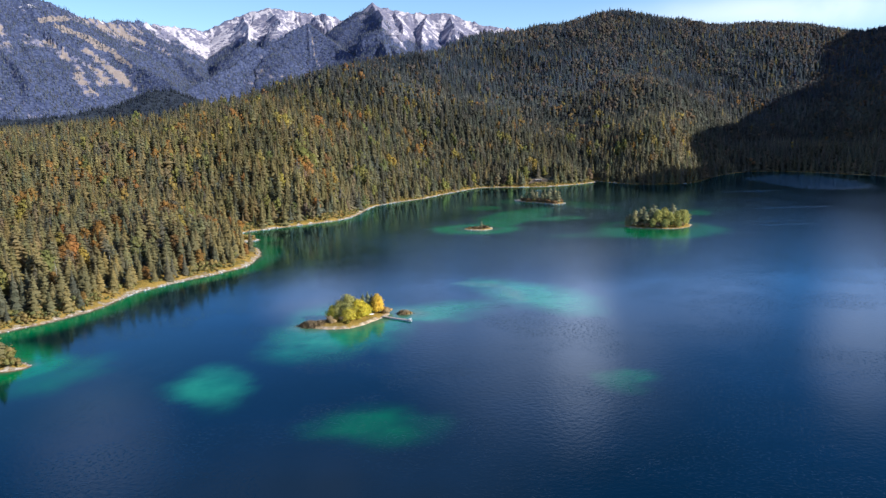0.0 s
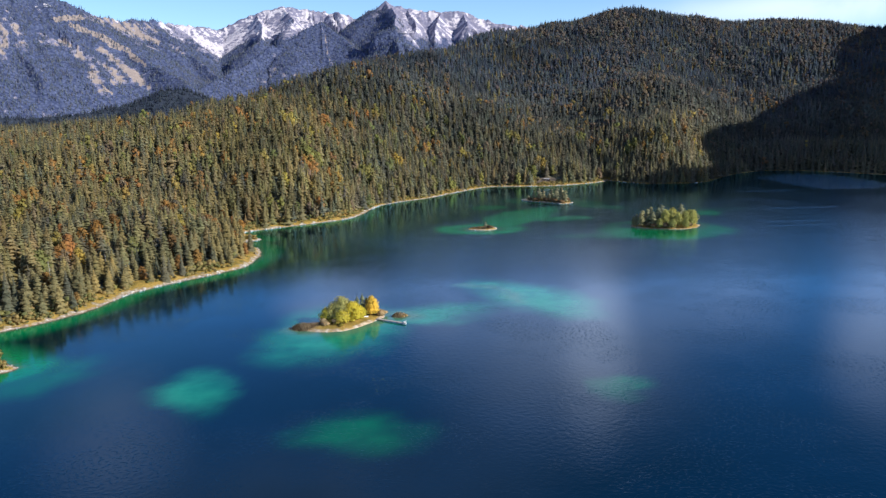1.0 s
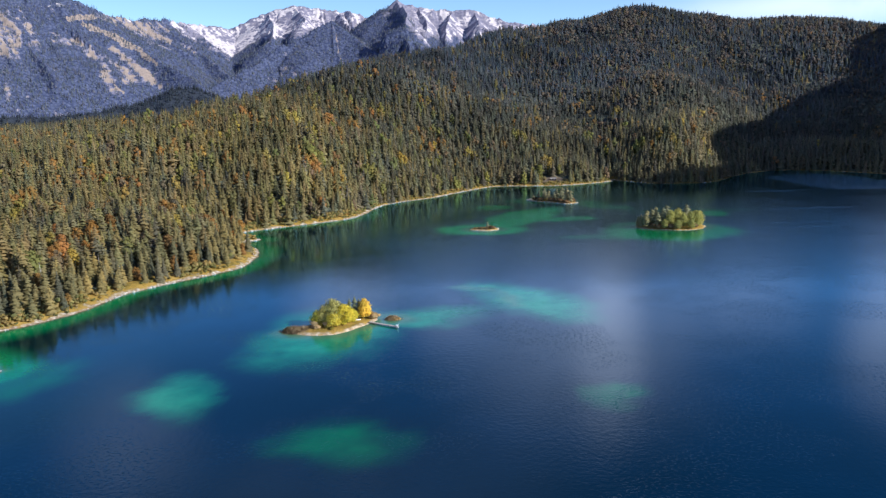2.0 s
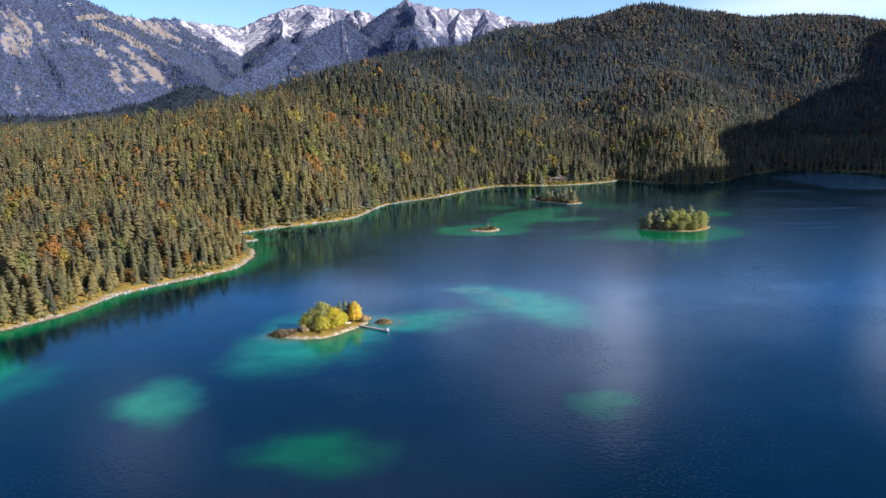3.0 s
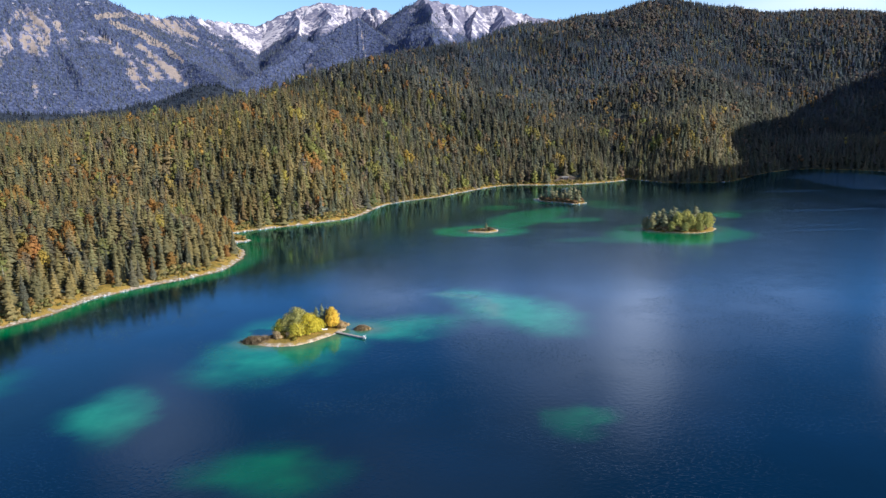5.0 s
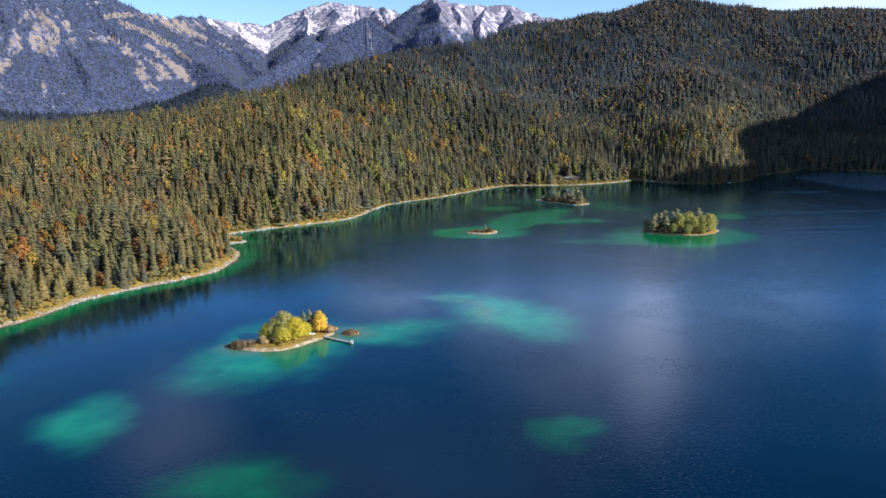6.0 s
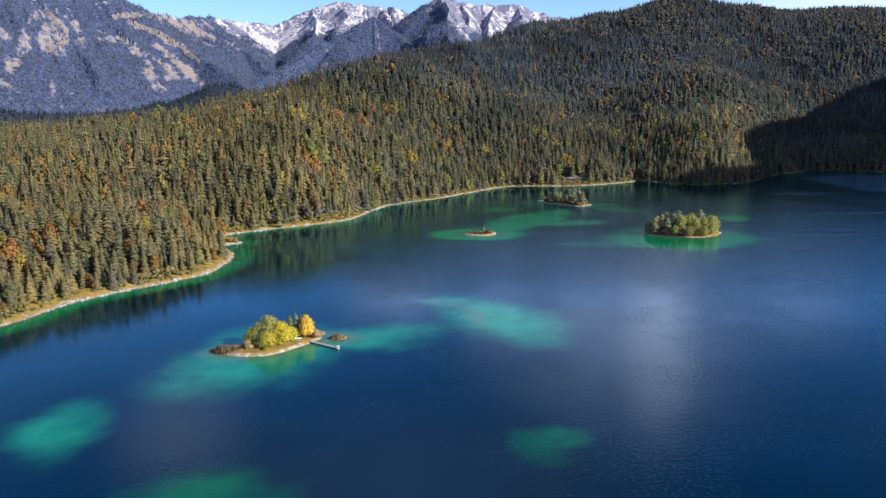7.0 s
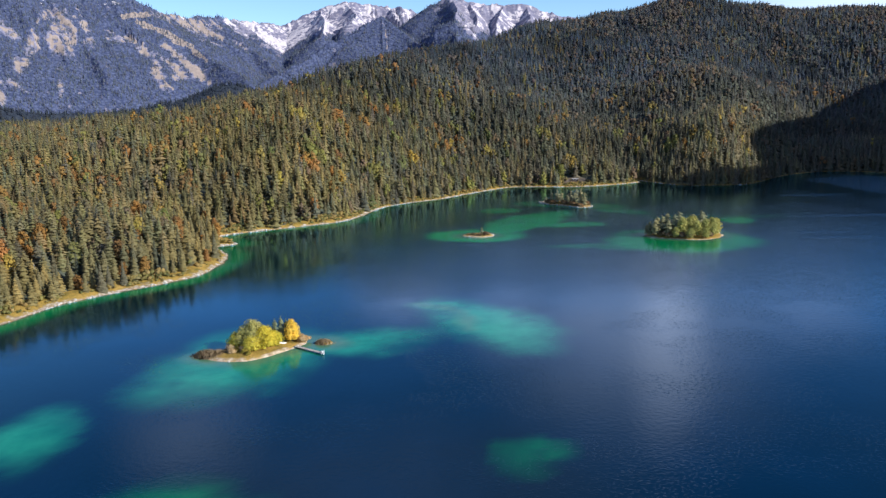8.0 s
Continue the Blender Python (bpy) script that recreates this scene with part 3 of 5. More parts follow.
RANGES = [
    # far snowy wall
    [(-19.5, 5.4, 4500), (-17.1, 5.6, 4520), (-16.2, 5.36, 4550), (-13.64, 6.49, 4600), (-11.88, 6.95, 4600), (-9.74, 6.67, 4600), (-7.39, 6.27, 4620),
     (-6.6, 6.1, 4600)],
    # darker peak and its long crest
    [(-7.4, 5.7, 4250), (-5.98, 6.50, 4260), (-5.0, 6.82, 4280), (-4.55, 7.25, 4280), (-4.15, 6.88, 4280), (-2.95, 6.66, 4300), (-0.53, 6.38, 4320), (1.1, 6.32, 4320), (3.92, 5.44, 4330),
     (7.5, 4.6, 4330)],
    # the big slope on the far left and its shoulder
    [(-44, 9.5, 3600), (-36, 8.6, 3700), (-29, 7.6, 3800), (-25.7, 7.05, 3850), (-23.8, 6.1, 3950), (-21.2, 5.98, 4200), (-19.28, 5.76, 4400), (-17.1, 5.5, 4500)],
    [(-25.7, 7.0, 3850), (-24.0, 5.1, 3700), (-21.6, 3.63, 3500), (-18.2, 1.5, 3200)],
    [(-30, 7.4, 3800), (-29, 4.8, 3450), (-27.5, 2.2, 3100)],
    [(-21.2, 5.9, 4200), (-18.6, 3.8, 3950), (-16.6, 2.2, 3700)],
    # wooded pyramid
    [(-9.2, 5.9, 4000), (-11.5, 4.8, 3900), (-13.95, 3.46, 3750), (-18.57, 1.1, 3400)],
    [(-9.2, 5.9, 4000), (-7.4, 4.4, 3850), (-5.0, 2.7, 3600), (-2, 1.0, 3400)],
    [(-9.2, 5.9, 4000), (-9.2, 1.9, 3650), (-9.0, 0.6, 3300)],
    # spurs of the peaks
    [(-13.64, 6.4, 4600), (-13.3, 5.6, 4330), (-13.5, 4.6, 4080)], [(-11.88, 6.8, 4600), (-11.2, 6.0, 4330), (-11.4, 5.2, 4150)],
    [(-4.55, 7.1, 4280), (-4.1, 6.1, 3960), (-3.9, 4.7, 3640), (-3.9, 3.0, 3350)], [(-0.53, 6.3, 4320), (-1.2, 5.3, 4020), (-1.2, 4.0, 3800)], [(1.1, 6.2, 4320), (1.3, 5.2, 4040), (1.2, 4.0, 3800)],
    [(-2.95, 6.6, 4300), (-2.7, 5.6, 4020), (-2.6, 4.4, 3800)],
]
FOOTHILLS = [[(-38, 0.3, 2450), (-33.5, 0.2, 2450), (-31.1, -0.25, 2400), (-28.1, -0.3, 2400), (-25.5, -0.2, 2400), (-24.1, 0.25, 2450), (-21.9, 0.6, 2450), (-20.3, 1.42, 2500), (-19.0, 1.36, 2500),
              (-17.6, 0.9, 2500), (-16.2, 0.4, 2500), (-13, -0.2, 2550)]]


def range_frame(x, y, ranges, fall, reach):
    """Height under the highest of the ridges, with the place along it, the distance from its crest, its number and how clearly it leads."""
    h, second = np.full(x.shape, -1e9), np.full(x.shape, -1e9)
    along, off, which = np.zeros(x.shape), np.zeros(x.shape), np.zeros(x.shape, int)
    wx = x + 32 * noise2(x, y, 330, 31, 4)
    wy = y + 32 * noise2(x, y, 330, 32, 4)
    for number, line in enumerate(ranges):
        pts = [from_afar(*p) for p in line]
        start = 700.0 * number
        own, own_along, own_off = np.full(x.shape, -1e9), np.zeros(x.shape), np.zeros(x.shape)
        for (ax, ay, az), (bx, by, bz) in zip(pts, pts[1:]):
            dx, dy = bx - ax, by - ay
            u = np.clip(((wx - ax) * dx + (wy - ay) * dy) / (dx * dx + dy * dy), 0, 1)
            d = np.hypot(wx - ax - u * dx, wy - ay - u * dy)
            hh = az + (bz - az) * u - fall * d - reach * (1 - np.exp(-d / 45))
            k = hh > own
            own, own_along, own_off = np.where(k, hh, own), np.where(k, start + u * math.hypot(dx, dy), own_along), np.where(k, d, own_off)
            start += math.hypot(dx, dy)
        k = own > h
        second = np.where(k, h, np.maximum(second, own))
        h, along, off, which = np.where(k, own, h), np.where(k, own_along, along), np.where(k, own_off, off), np.where(k, number, which)
    return h, along, off, which, smooth(0, 70, h - second)


def range_height(x, y, ranges, fall, reach):
    return range_frame(x, y, ranges, fall, reach)[0]


# streaks of bare ground on the mountains: width, then bearing and height angle along the run, all in degrees
ROCK_RUNS = [(0.45, (-30.9, 6.0), (-31.46, 5.52), (-31.91, 4.12), (-32.68, 2.41), (-33.43, 0.85)), (0.85, (-30.0, 5.7), (-30.4, 3.9)), (0.5, (-29.6, 5.5), (-29.6, 4.1)),
             (0.45, (-28.7, 5.3), (-28.5, 4.2)), (0.22, (-30.4, 3.6), (-30.38, 2.2), (-30.38, 0.9)), (0.5, (-34.0, 5.3), (-32.8, 4.6)), (0.5, (-27.6, 4.9), (-26.6, 4.5)),
             (0.42, (-26.35, 4.45), (-25.2, 3.9), (-24.7, 3.47), (-24.5, 2.5), (-23.95, 1.28)), (0.35, (-24.2, 3.4), (-23.2, 2.1)), (0.3, (-23.8, 4.0), (-22.3, 2.8), (-21.1, 1.6)),
             (0.5, (-24.4, 6.5), (-22.9, 5.7), (-21.2, 4.7)), (0.35, (-22.7, 5.9), (-21.3, 5.6), (-20.4, 5.4)), (0.45, (-20.7, 4.4), (-18.8, 3.6)), (0.06, (-8.9, 4.8), (-8.6, 2.6))]
MEADOWS = [(0.30, (-26.4, 5.95), (-25.0, 6.1)), (0.24, (-25.45, 5.55), (-23.8, 4.9), (-22.55, 4.1), (-21.3, 3.1)), (0.15, (-24.6, 2.6), (-23.6, 1.2))]
SNOW_PATCHES = [(0.2, (-34.5, 6.7), (-33.4, 6.9)), (0.12, (-32.2, 6.2), (-31.9, 6.4)), (0.1, (-31.2, 6.6), (-30.9, 6.9)), (0.22, (-24.6, 6.7), (-23.8, 6.4), (-22.5, 5.9)), (0.12, (-28.0, 6.6), (-26.0, 6.8))]
# foot of the pale rock faces of the far wall: bearing, height angle
WALL_FOOT = [(-20.0, 5.6), (-19.2, 5.1), (-17.7, 4.4), (-16.5, 3.55), (-15.6, 3.9), (-14.2, 4.6), (-12.6, 4.75), (-11.2, 4.9), (-10.2, 5.2), (-8, 5.4)]


def build_mountains():
    xs, ys = np.radians(np.r_[np.arange(-46, -36, 0.2), np.arange(-36, 9, 0.05)]), np.arange(2350, 4900, 14.0)
    ga, gr = np.meshgrid(xs, ys)
    x, y = (gr * np.sin(ga)).ravel(), (gr * np.cos(ga)).ravel()
    h, along, off, which, lead = range_frame(x, y, RANGES, 0.60, 22)
    high = smooth(60, 400, h)
    # gullies run straight down from the crests
    bend = along + 0.12 * off * noise2(x, y, 220, 37, 2) + 18 * noise2(x, y, 60, 38, 3)
    flute = np.abs(noise2(bend, 0.16 * off, 95, 33, 3))
    groove = np.abs(noise2(bend, 0.10 * off, 28, 42, 3))
    down = 1 - np.exp(-off / 70)
    wooded = np.isin(which, (2, 3, 4, 5, 6, 7, 8))
    buttress = np.abs(noise2(bend + 0.25 * off, 0.12 * off, 210, 48, 2))
    carve = np.where(wooded, 0.42, 1.0) * (52 * (2 * flute - 0.55) + 24 * (2 * groove - 0.55)) + np.where(wooded, 0.4, 1.0) * 62 * (2 * buttress - 0.55)
    crest = 20 * noise2(bend, 0.3 * off, 55, 34, 3) + 9 * noise2(bend, 0.3 * off, 20, 49, 2)
    h = h + high * (lead * (down * carve + (1 - down) * crest) + 6 * noise2(x, y, 40, 43, 4))
    h = np.maximum(h, 25 + 10 * noise2(x, y, 300, 35, 2))
    # what covers the slopes: woods, bare rock and scree runs, dry meadows, thin snow; placed by bearing and height angle
    az = np.degrees(np.arctan2(x, y)) + 0.35 * noise2(x, y, 70, 44, 4)
    el = np.degrees(np.arctan2(h - 100, np.hypot(x, y))) + 0.22 * noise2(x, y, 60, 45, 4)

    def streaks(lines):
        best = np.zeros(len(x))
        for width, *pts in lines:
            for (aa, ae), (ba, be) in zip(pts, pts[1:]):
                u = np.clip(((az - aa) * (ba - aa) + (el - ae) * (be - ae)) / ((ba - aa) ** 2 + (be - ae) ** 2), 0, 1)
                best = np.maximum(best, 1 - smooth(0.2, 1.7, np.hypot(az - aa - u * (ba - aa), el - ae - u * (be - ae)) / width))
        return best

    grain = 0.8 * noise2(bend, 0.12 * off, 46, 46, 4) + 0.5 * noise2(x, y, 36, 47, 3)
    fine = noise2(bend, 0.25 * off, 20, 50, 3) + 0.6 * noise2(x, y, 16, 53, 2)
    m = noise2(x, y, 150, 36, 4)
    rocky = smooth(0.22, 1.02, 0.58 * streaks(ROCK_RUNS) + 0.36 * grain + 0.55 * fine + 0.12 * smooth(0.0, 0.5, m))
    peak = np.isin(which, (1, 11, 12, 13, 14))
    foot = np.interp(az, [p[0] for p in WALL_FOOT], [p[1] for p in WALL_FOOT])
    wall = np.isin(which, (0, 2, 9, 10)) & (az > -20.2) & (az < -6)
    face = np.where(wall, smooth(-0.25, 0.25, el - foot + 0.5 * grain + 0.25 * fine), 0)
    wood = np.where(wall, 1 - face, 1 - 0.85 * rocky)
    # the crest behind: wooded to the west and at its foot, bare and streaked with snow to the east
    bare = smooth(-0.5, 0.5, el - np.interp(az, [-8, -5.6, -4.4, -3.4, -2.6, 0, 4], [6.4, 6.5, 6.5, 4.9, 4.3, 4.2, 4.6]) + 0.7 * grain + 0.35 * fine)
    wood = np.where(peak, 1 - 0.9 * bare, wood)
    meadow = smooth(0.35, 0.65, 0.8 * streaks(MEADOWS) + 0.25 * grain + 0.15 * fine)
    meadow = np.maximum(meadow, np.where(wall | peak, 0, 1.25 * smooth(0.30, 0.75, rocky)))
    snow = face * (0.78 + 0.5 * grain + 0.35 * fine) + np.where(peak, bare * (0.72 + 0.9 * grain + 0.7 * fine) * smooth(-4.4, -2.8, az), 0)
    snow = snow + streaks(SNOW_PATCHES) * (0.75 + 0.4 * grain + 0.3 * fine)
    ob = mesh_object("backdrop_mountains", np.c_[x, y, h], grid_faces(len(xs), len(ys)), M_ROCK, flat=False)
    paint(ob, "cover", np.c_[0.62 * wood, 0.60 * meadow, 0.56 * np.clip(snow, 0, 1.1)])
    tagged(ob, "distant limestone mountains dusted with snow above dark conifer slopes", "mountain range", kind="structure")
    return x, y, h, wood


MOUNT = build_mountains()


def build_foothill():
    xs, ys = np.arange(-1850, -350, 12.0), np.arange(1700, 2900, 12.0)
    gx, gy = np.meshgrid(xs, ys)
    x, y = gx.ravel(), gy.ravel()
    h = range_height(x, y, FOOTHILLS, 0.42, 0) + 6 * noise2(x, y, 90, 41, 3)
    h = np.maximum(h, 20)
    ob = mesh_object("backdrop_foothill", np.c_[x, y, h], grid_faces(len(xs), len(ys)), M_SHADED_FAR_WOOD, flat=False)
    tagged(ob, "low wooded hill in front of the mountains, coloured dark as if shaded", "hill", kind="structure")


build_foothill()

# ---------------------------------------------------------------- trees
def unit(n):
    n = np.asarray(n, float)
    return n / (np.linalg.norm(n, axis=-1, keepdims=True) + 1e-9)


def conifer(rng, whorls, per, slim=0.16, droop=0.35, lowest=0.1, dome=0.0, ragged=0.25):
    """A conifer of height 1: folded boughs in uneven whorls round a thin core; vertices, triangles, soft normals."""
    v, f, n = [(0, 0, 0.985)], [], [(0, 0, 1)]
    for k in range(5):
        a = k * 1.2566
        v.append((0.42 * slim * math.cos(a), 0.42 * slim * math.sin(a), lowest))
        n.append((math.cos(a), math.sin(a), 0.7))
        f.append((0, 1 + k, 1 + (k + 1) % 5))
    for i in range(whorls):
        u = (i + rng.uniform(0, 0.6)) / whorls
        full = (1 - u) ** 1.02 * (1 - dome) + dome * math.sqrt(max(0, 1 - u**2.4)) * (0.62 + 0.38 * min(1, u * 3))
        r0 = slim * full + 0.012
        turn = rng.uniform(0, 6.28)
        boughs = max(3, int(round(per * (1 - 0.35 * u))))
        for k in range(boughs):
            if rng.random() < 0.05:
                continue
            z = lowest + (0.985 - lowest) * min(0.985, max(0, u + rng.uniform(-0.9, 0.9) / whorls))
            a = turn + 6.2832 * (k + rng.uniform(-0.28, 0.28)) / boughs
            r = r0 * rng.uniform(1 - ragged - 0.1, 1 + ragged)
            c, s = math.cos(a), math.sin(a)
            w = r * rng.uniform(0.34, 0.54) + 0.006
            zt = z - droop * r * rng.uniform(0.6, 1.3)
            zm = z - 0.55 * droop * r - 0.20 * w
            b = len(v)
            v += [(0.0, 0.0, z + 0.30 * r), (0.62 * r * c - w * s, 0.62 * r * s + w * c, zm), (r * c, r * s, zt), (0.62 * r * c + w * s, 0.62 * r * s - w * c, zm)]
            j = rng.normal(size=3) * 0.22
            up = rng.uniform(0.85, 1.3)
            n += [np.array((c, s, 1.4)) + j, np.array((c - 0.5 * s, s + 0.5 * c, up)) + j, np.array((c, s, up)) + j, np.array((c + 0.5 * s, s - 0.5 * c, up)) + j]
            f += [(b, b + 2, b + 1), (b, b + 3, b + 2)]
    return np.array(v), np.array(f), unit(np.array(n))


def leafy(rng, lobes, leaves, size, wide=0.42, low=0.30, core=0.9, soft=1.15):
    """A broadleaf crown of height 1: many small leaf sprays on the shells of uneven lobes, with soft normals."""
    v, f, n = [], [], []
    mid = np.array((0, 0, 0.35 + 0.3 * low))
    centres = []
    for i in range(lobes):
        a, u = 2.4 * i + rng.uniform(-0.6, 0.6), (i + rng.uniform(0.1, 0.9)) / lobes
        swell = math.sin(math.pi * min(0.93, 0.22 + 0.74 * u)) ** 0.8
        rad = wide * 0.62 * rng.uniform(0.45, 1) * swell
        r = wide * rng.uniform(0.36, 0.54) * (0.55 + 0.45 * swell)
        centres.append((rad * math.cos(a), rad * math.sin(a), low + (0.97 - 0.8 * r - low) * u, r))
    # each lobe is a lumpy clump with loose sprays over it
    g = (1 + 5**0.5) / 2
    ball = np.array([(-1, g, 0), (1, g, 0), (-1, -g, 0), (1, -g, 0), (0, -1, g), (0, 1, g), (0, -1, -g), (0, 1, -g), (g, 0, -1), (g, 0, 1), (-g, 0, -1), (-g, 0, 1)]) / 1.902
    skin = [(0, 11, 5), (0, 5, 1), (0, 1, 7), (0, 7, 10), (0, 10, 11), (1, 5, 9), (5, 11, 4), (11, 10, 2), (10, 7, 6), (7, 1, 8),
            (3, 9, 4), (3, 4, 2), (3, 2, 6), (3, 6, 8), (3, 8, 9), (4, 9, 5), (2, 4, 11), (6, 2, 10), (8, 6, 7), (9, 8, 1)]
    for cx, cy, cz, r in centres:
        b = len(v)
        c = np.array([cx, cy, cz])
        v += [c + p * (1, 1, 1.1) * r * core * rng.uniform(0.72, 1.15) for p in ball]
        n += [unit(p) + soft * unit(c + p * r - mid) + (0, 0, 0.35 * soft) for p in ball]
        f += [(b + i, b + j, b + k) for i, j, k in skin]
    for i in range(leaves):
        cx, cy, cz, r = centres[i % lobes]
        d = rng.normal(size=3)
        d[2] = abs(d[2]) * 0.8 + d[2] * 0.4
        d /= np.linalg.norm(d)
        p = np.array([cx, cy, cz]) + d * r * rng.uniform(0.8, 1.2)
        n2 = unit(d + rng.normal(size=3) * 0.4)
        t = unit(np.cross(n2, rng.normal(size=3)))
        q = np.cross(n2, t)
        s = size * rng.uniform(0.6, 1.3)
        b = len(v)
        v += [p + t * s, p + q * s * 0.8 + d * s * 0.15, p - t * s, p - q * s * 0.8 - d * s * 0.15]
        n += [n2 + soft * unit(p - mid) + (0, 0, 0.35 * soft)] * 4
        f += [(b, b + 1, b + 2), (b, b + 2, b + 3)]
    return np.array(v), np.array(f), unit(np.array(n))


PALETTE = {
    "spruce": [(0.140, 0.139, 0.092), (0.155, 0.151, 0.097), (0.147, 0.142, 0.102), (0.178, 0.165, 0.098)],
    "pine": [(0.226, 0.199, 0.098), (0.250, 0.213, 0.100), (0.207, 0.185, 0.098), (0.260, 0.218, 0.102)],
    # spruce tones with the far hill's haze and shade mixed in as blue
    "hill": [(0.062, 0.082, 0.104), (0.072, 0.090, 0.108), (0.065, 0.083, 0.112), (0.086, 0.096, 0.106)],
    "green": [(0.19, 0.195, 0.060), (0.225, 0.215, 0.065), (0.165, 0.175, 0.065)],
    "orange": [(0.315, 0.165, 0.055), (0.290, 0.175, 0.060), (0.260, 0.150, 0.062), (0.330, 0.180, 0.055)],
    "yellow": [(0.32, 0.245, 0.065), (0.29, 0.220, 0.068), (0.37, 0.285, 0.07)],
    "brown": [(0.185, 0.145, 0.090), (0.205, 0.158, 0.094), (0.175, 0.145, 0.096), (0.215, 0.155, 0.085)],
}
# spots where single broadleaf trees or small groups stand out of the conifers
BROADLEAF = {
    "orange": [(-228, 1015), (-198, 958), (-136, 899), (-116, 965), (-103, 985), (-117, 915), (-40, 984), (-64, 985), (-185, 830), (-137, 758), (-194, 821),
               (-306, 569), (-324, 616), (-267, 537), (-248, 535), (-213, 496), (-215, 473), (-210, 453), (-190, 466), (-210, 563), (-262, 629), (-300, 643),
               (-218, 437), (-177, 698), (-204, 573), (-290, 605), (-220, 681), (-467, 922), (-377, 831), (-290, 725), (-260, 706), (-250, 832), (-268, 806), (-219, 851)],
    "yellow": [(-195, 902), (-174, 859), (-158, 922), (-26, 1041), (-91, 997), (-56, 881), (-128, 716), (22, 972), (-218, 914), (-227, 647), (-223, 683), (192, 1189),
               (256, 995), (271, 979), (314, 1002), (233, 1134), (319, 991), (300, 1016), (114, 958), (-240, 765), (-229, 773), (-398, 885)],
    "green": [(-27, 1013), (16, 1006), (-1, 1036), (-137, 783), (-158, 1026), (-87, 818), (-39, 858), (-52, 1053), (-19, 872), (103, 934), (86, 1128), (4, 876),
              (-91, 855), (178, 1066), (234, 1076), (84, 1025), (287, 1158), (235, 999)],
    "brown": [(232, 1076), (286, 1155), (128, 1119), (95, 1094), (263, 1160), (308, 1126), (305, 1312), (541, 1554), (508, 1500), (632, 1484), (166, 1314), (262, 1105),
              (253, 1150), (365, 1133), (339, 1171), (488, 1469), (514, 1412), (565, 1459), (591, 1403), (347, 1419), (412, 1383), (226, 1436), (70, 923), (106, 950), (28, 1000)],
}


def in_poly(x, y, poly):
    inside = np.zeros(x.shape, bool)
    p = np.array(poly, float)
    for (ax, ay), (bx, by) in zip(p, np.roll(p, -1, 0)):
        if ay != by:
            inside ^= ((ay > y) != (by > y)) & (x < (bx - ax) * (y - ay) / (by - ay) + ax)
    return inside


# where the forest stands: from the western shore over the ridge to the right-hand corner
FOREST = [(-300, 190), (-160, 270), (500, 900), (640, 1000), (980, 1500), (940, 1640), (840, 1690), (700, 1745), (480, 1770), (360, 1760), (230, 1670),
          (80, 1560), (-60, 1370), (-140, 1210), (-200, 1120), (-260, 1010), (-340, 960), (-420, 1000), (-620, 1160), (-760, 1100), (-640, 800), (-460, 500), (-330, 300)]


def stand(spacing, seed):
    """Tree places on a jittered grid inside the forest, off the banks."""
    rng = np.random.default_rng(seed)
    gx, gy = np.meshgrid(np.arange(-780, 1000, spacing), np.arange(180, 1800, spacing))
    x = gx.ravel() + rng.uniform(-0.58, 0.58, gx.size) * spacing
    y = gy.ravel() + rng.uniform(-0.58, 0.58, gx.size) * spacing
    k = in_poly(x, y, FOREST)
    x, y = x[k], y[k]
    d = signed_distance(x, y, SHORE)
    k = d > (6.0 + 4.5 * noise2(x, y, 22, 51, 3)) * bank_width(x, y) ** 1.5
    k &= np.hypot((x - 119) / 20, (y - 927) / 15) > 1 + 0.3 * noise2(x, y, 12, 52, 2)
    return x[k], y[k], d[k]


class Thicket:
    """Collects many trees into one mesh."""

    def __init__(self):
        self.v, self.f, self.c, self.w, self.n = [], [], [], [], 0

    def add(self, shape, places, tints):
        v, f = shape[:2]
        m = len(places)
        if not m:
            return
        x, y, z, h, w, turn = np.array(places, float).T
        c, s = np.cos(turn)[:, None], np.sin(turn)[:, None]
        vx, vy, vz = v[:, 0][None], v[:, 1][None], v[:, 2][None]
        ws = (h * w)[:, None]
        out = np.stack([x[:, None] + ws * (vx * c - vy * s), y[:, None] + ws * (vx * s + vy * c), z[:, None] + h[:, None] * vz], -1)
        self.v.append(out.reshape(-1, 3))
        self.f.append((f[None] + self.n + (np.arange(m) * len(v))[:, None, None]).reshape(-1, 3))
        self.c.append(np.repeat(np.array(tints, float), len(v), axis=0))
        if len(shape) > 2:
            nx, ny, nz = (shape[2][:, i][None] for i in range(3))
            self.w.append(np.stack([nx * c - ny * s, nx * s + ny * c, nz + 0 * c], -1).reshape(-1, 3))
        self.n += m * len(v)

    def build(self, name, mat, label, category):
        ob = mesh_object(name, np.concatenate(self.v), np.concatenate(self.f), mat, normals=np.concatenate(self.w) if self.w else None)
        paint(ob, "tint", np.concatenate(self.c))
        return tagged(ob, label, category, kind="stuff")


def pick_tint(rng, name, m, spread=0.25):
    base = np.array(PALETTE[name])[rng.integers(0, len(PALETTE[name]), m)]
    return base * rng.uniform(1 - spread, 1 + spread, (m, 1)) * rng.uniform(0.93, 1.07, (m, 3))


EDGE_TREES = []


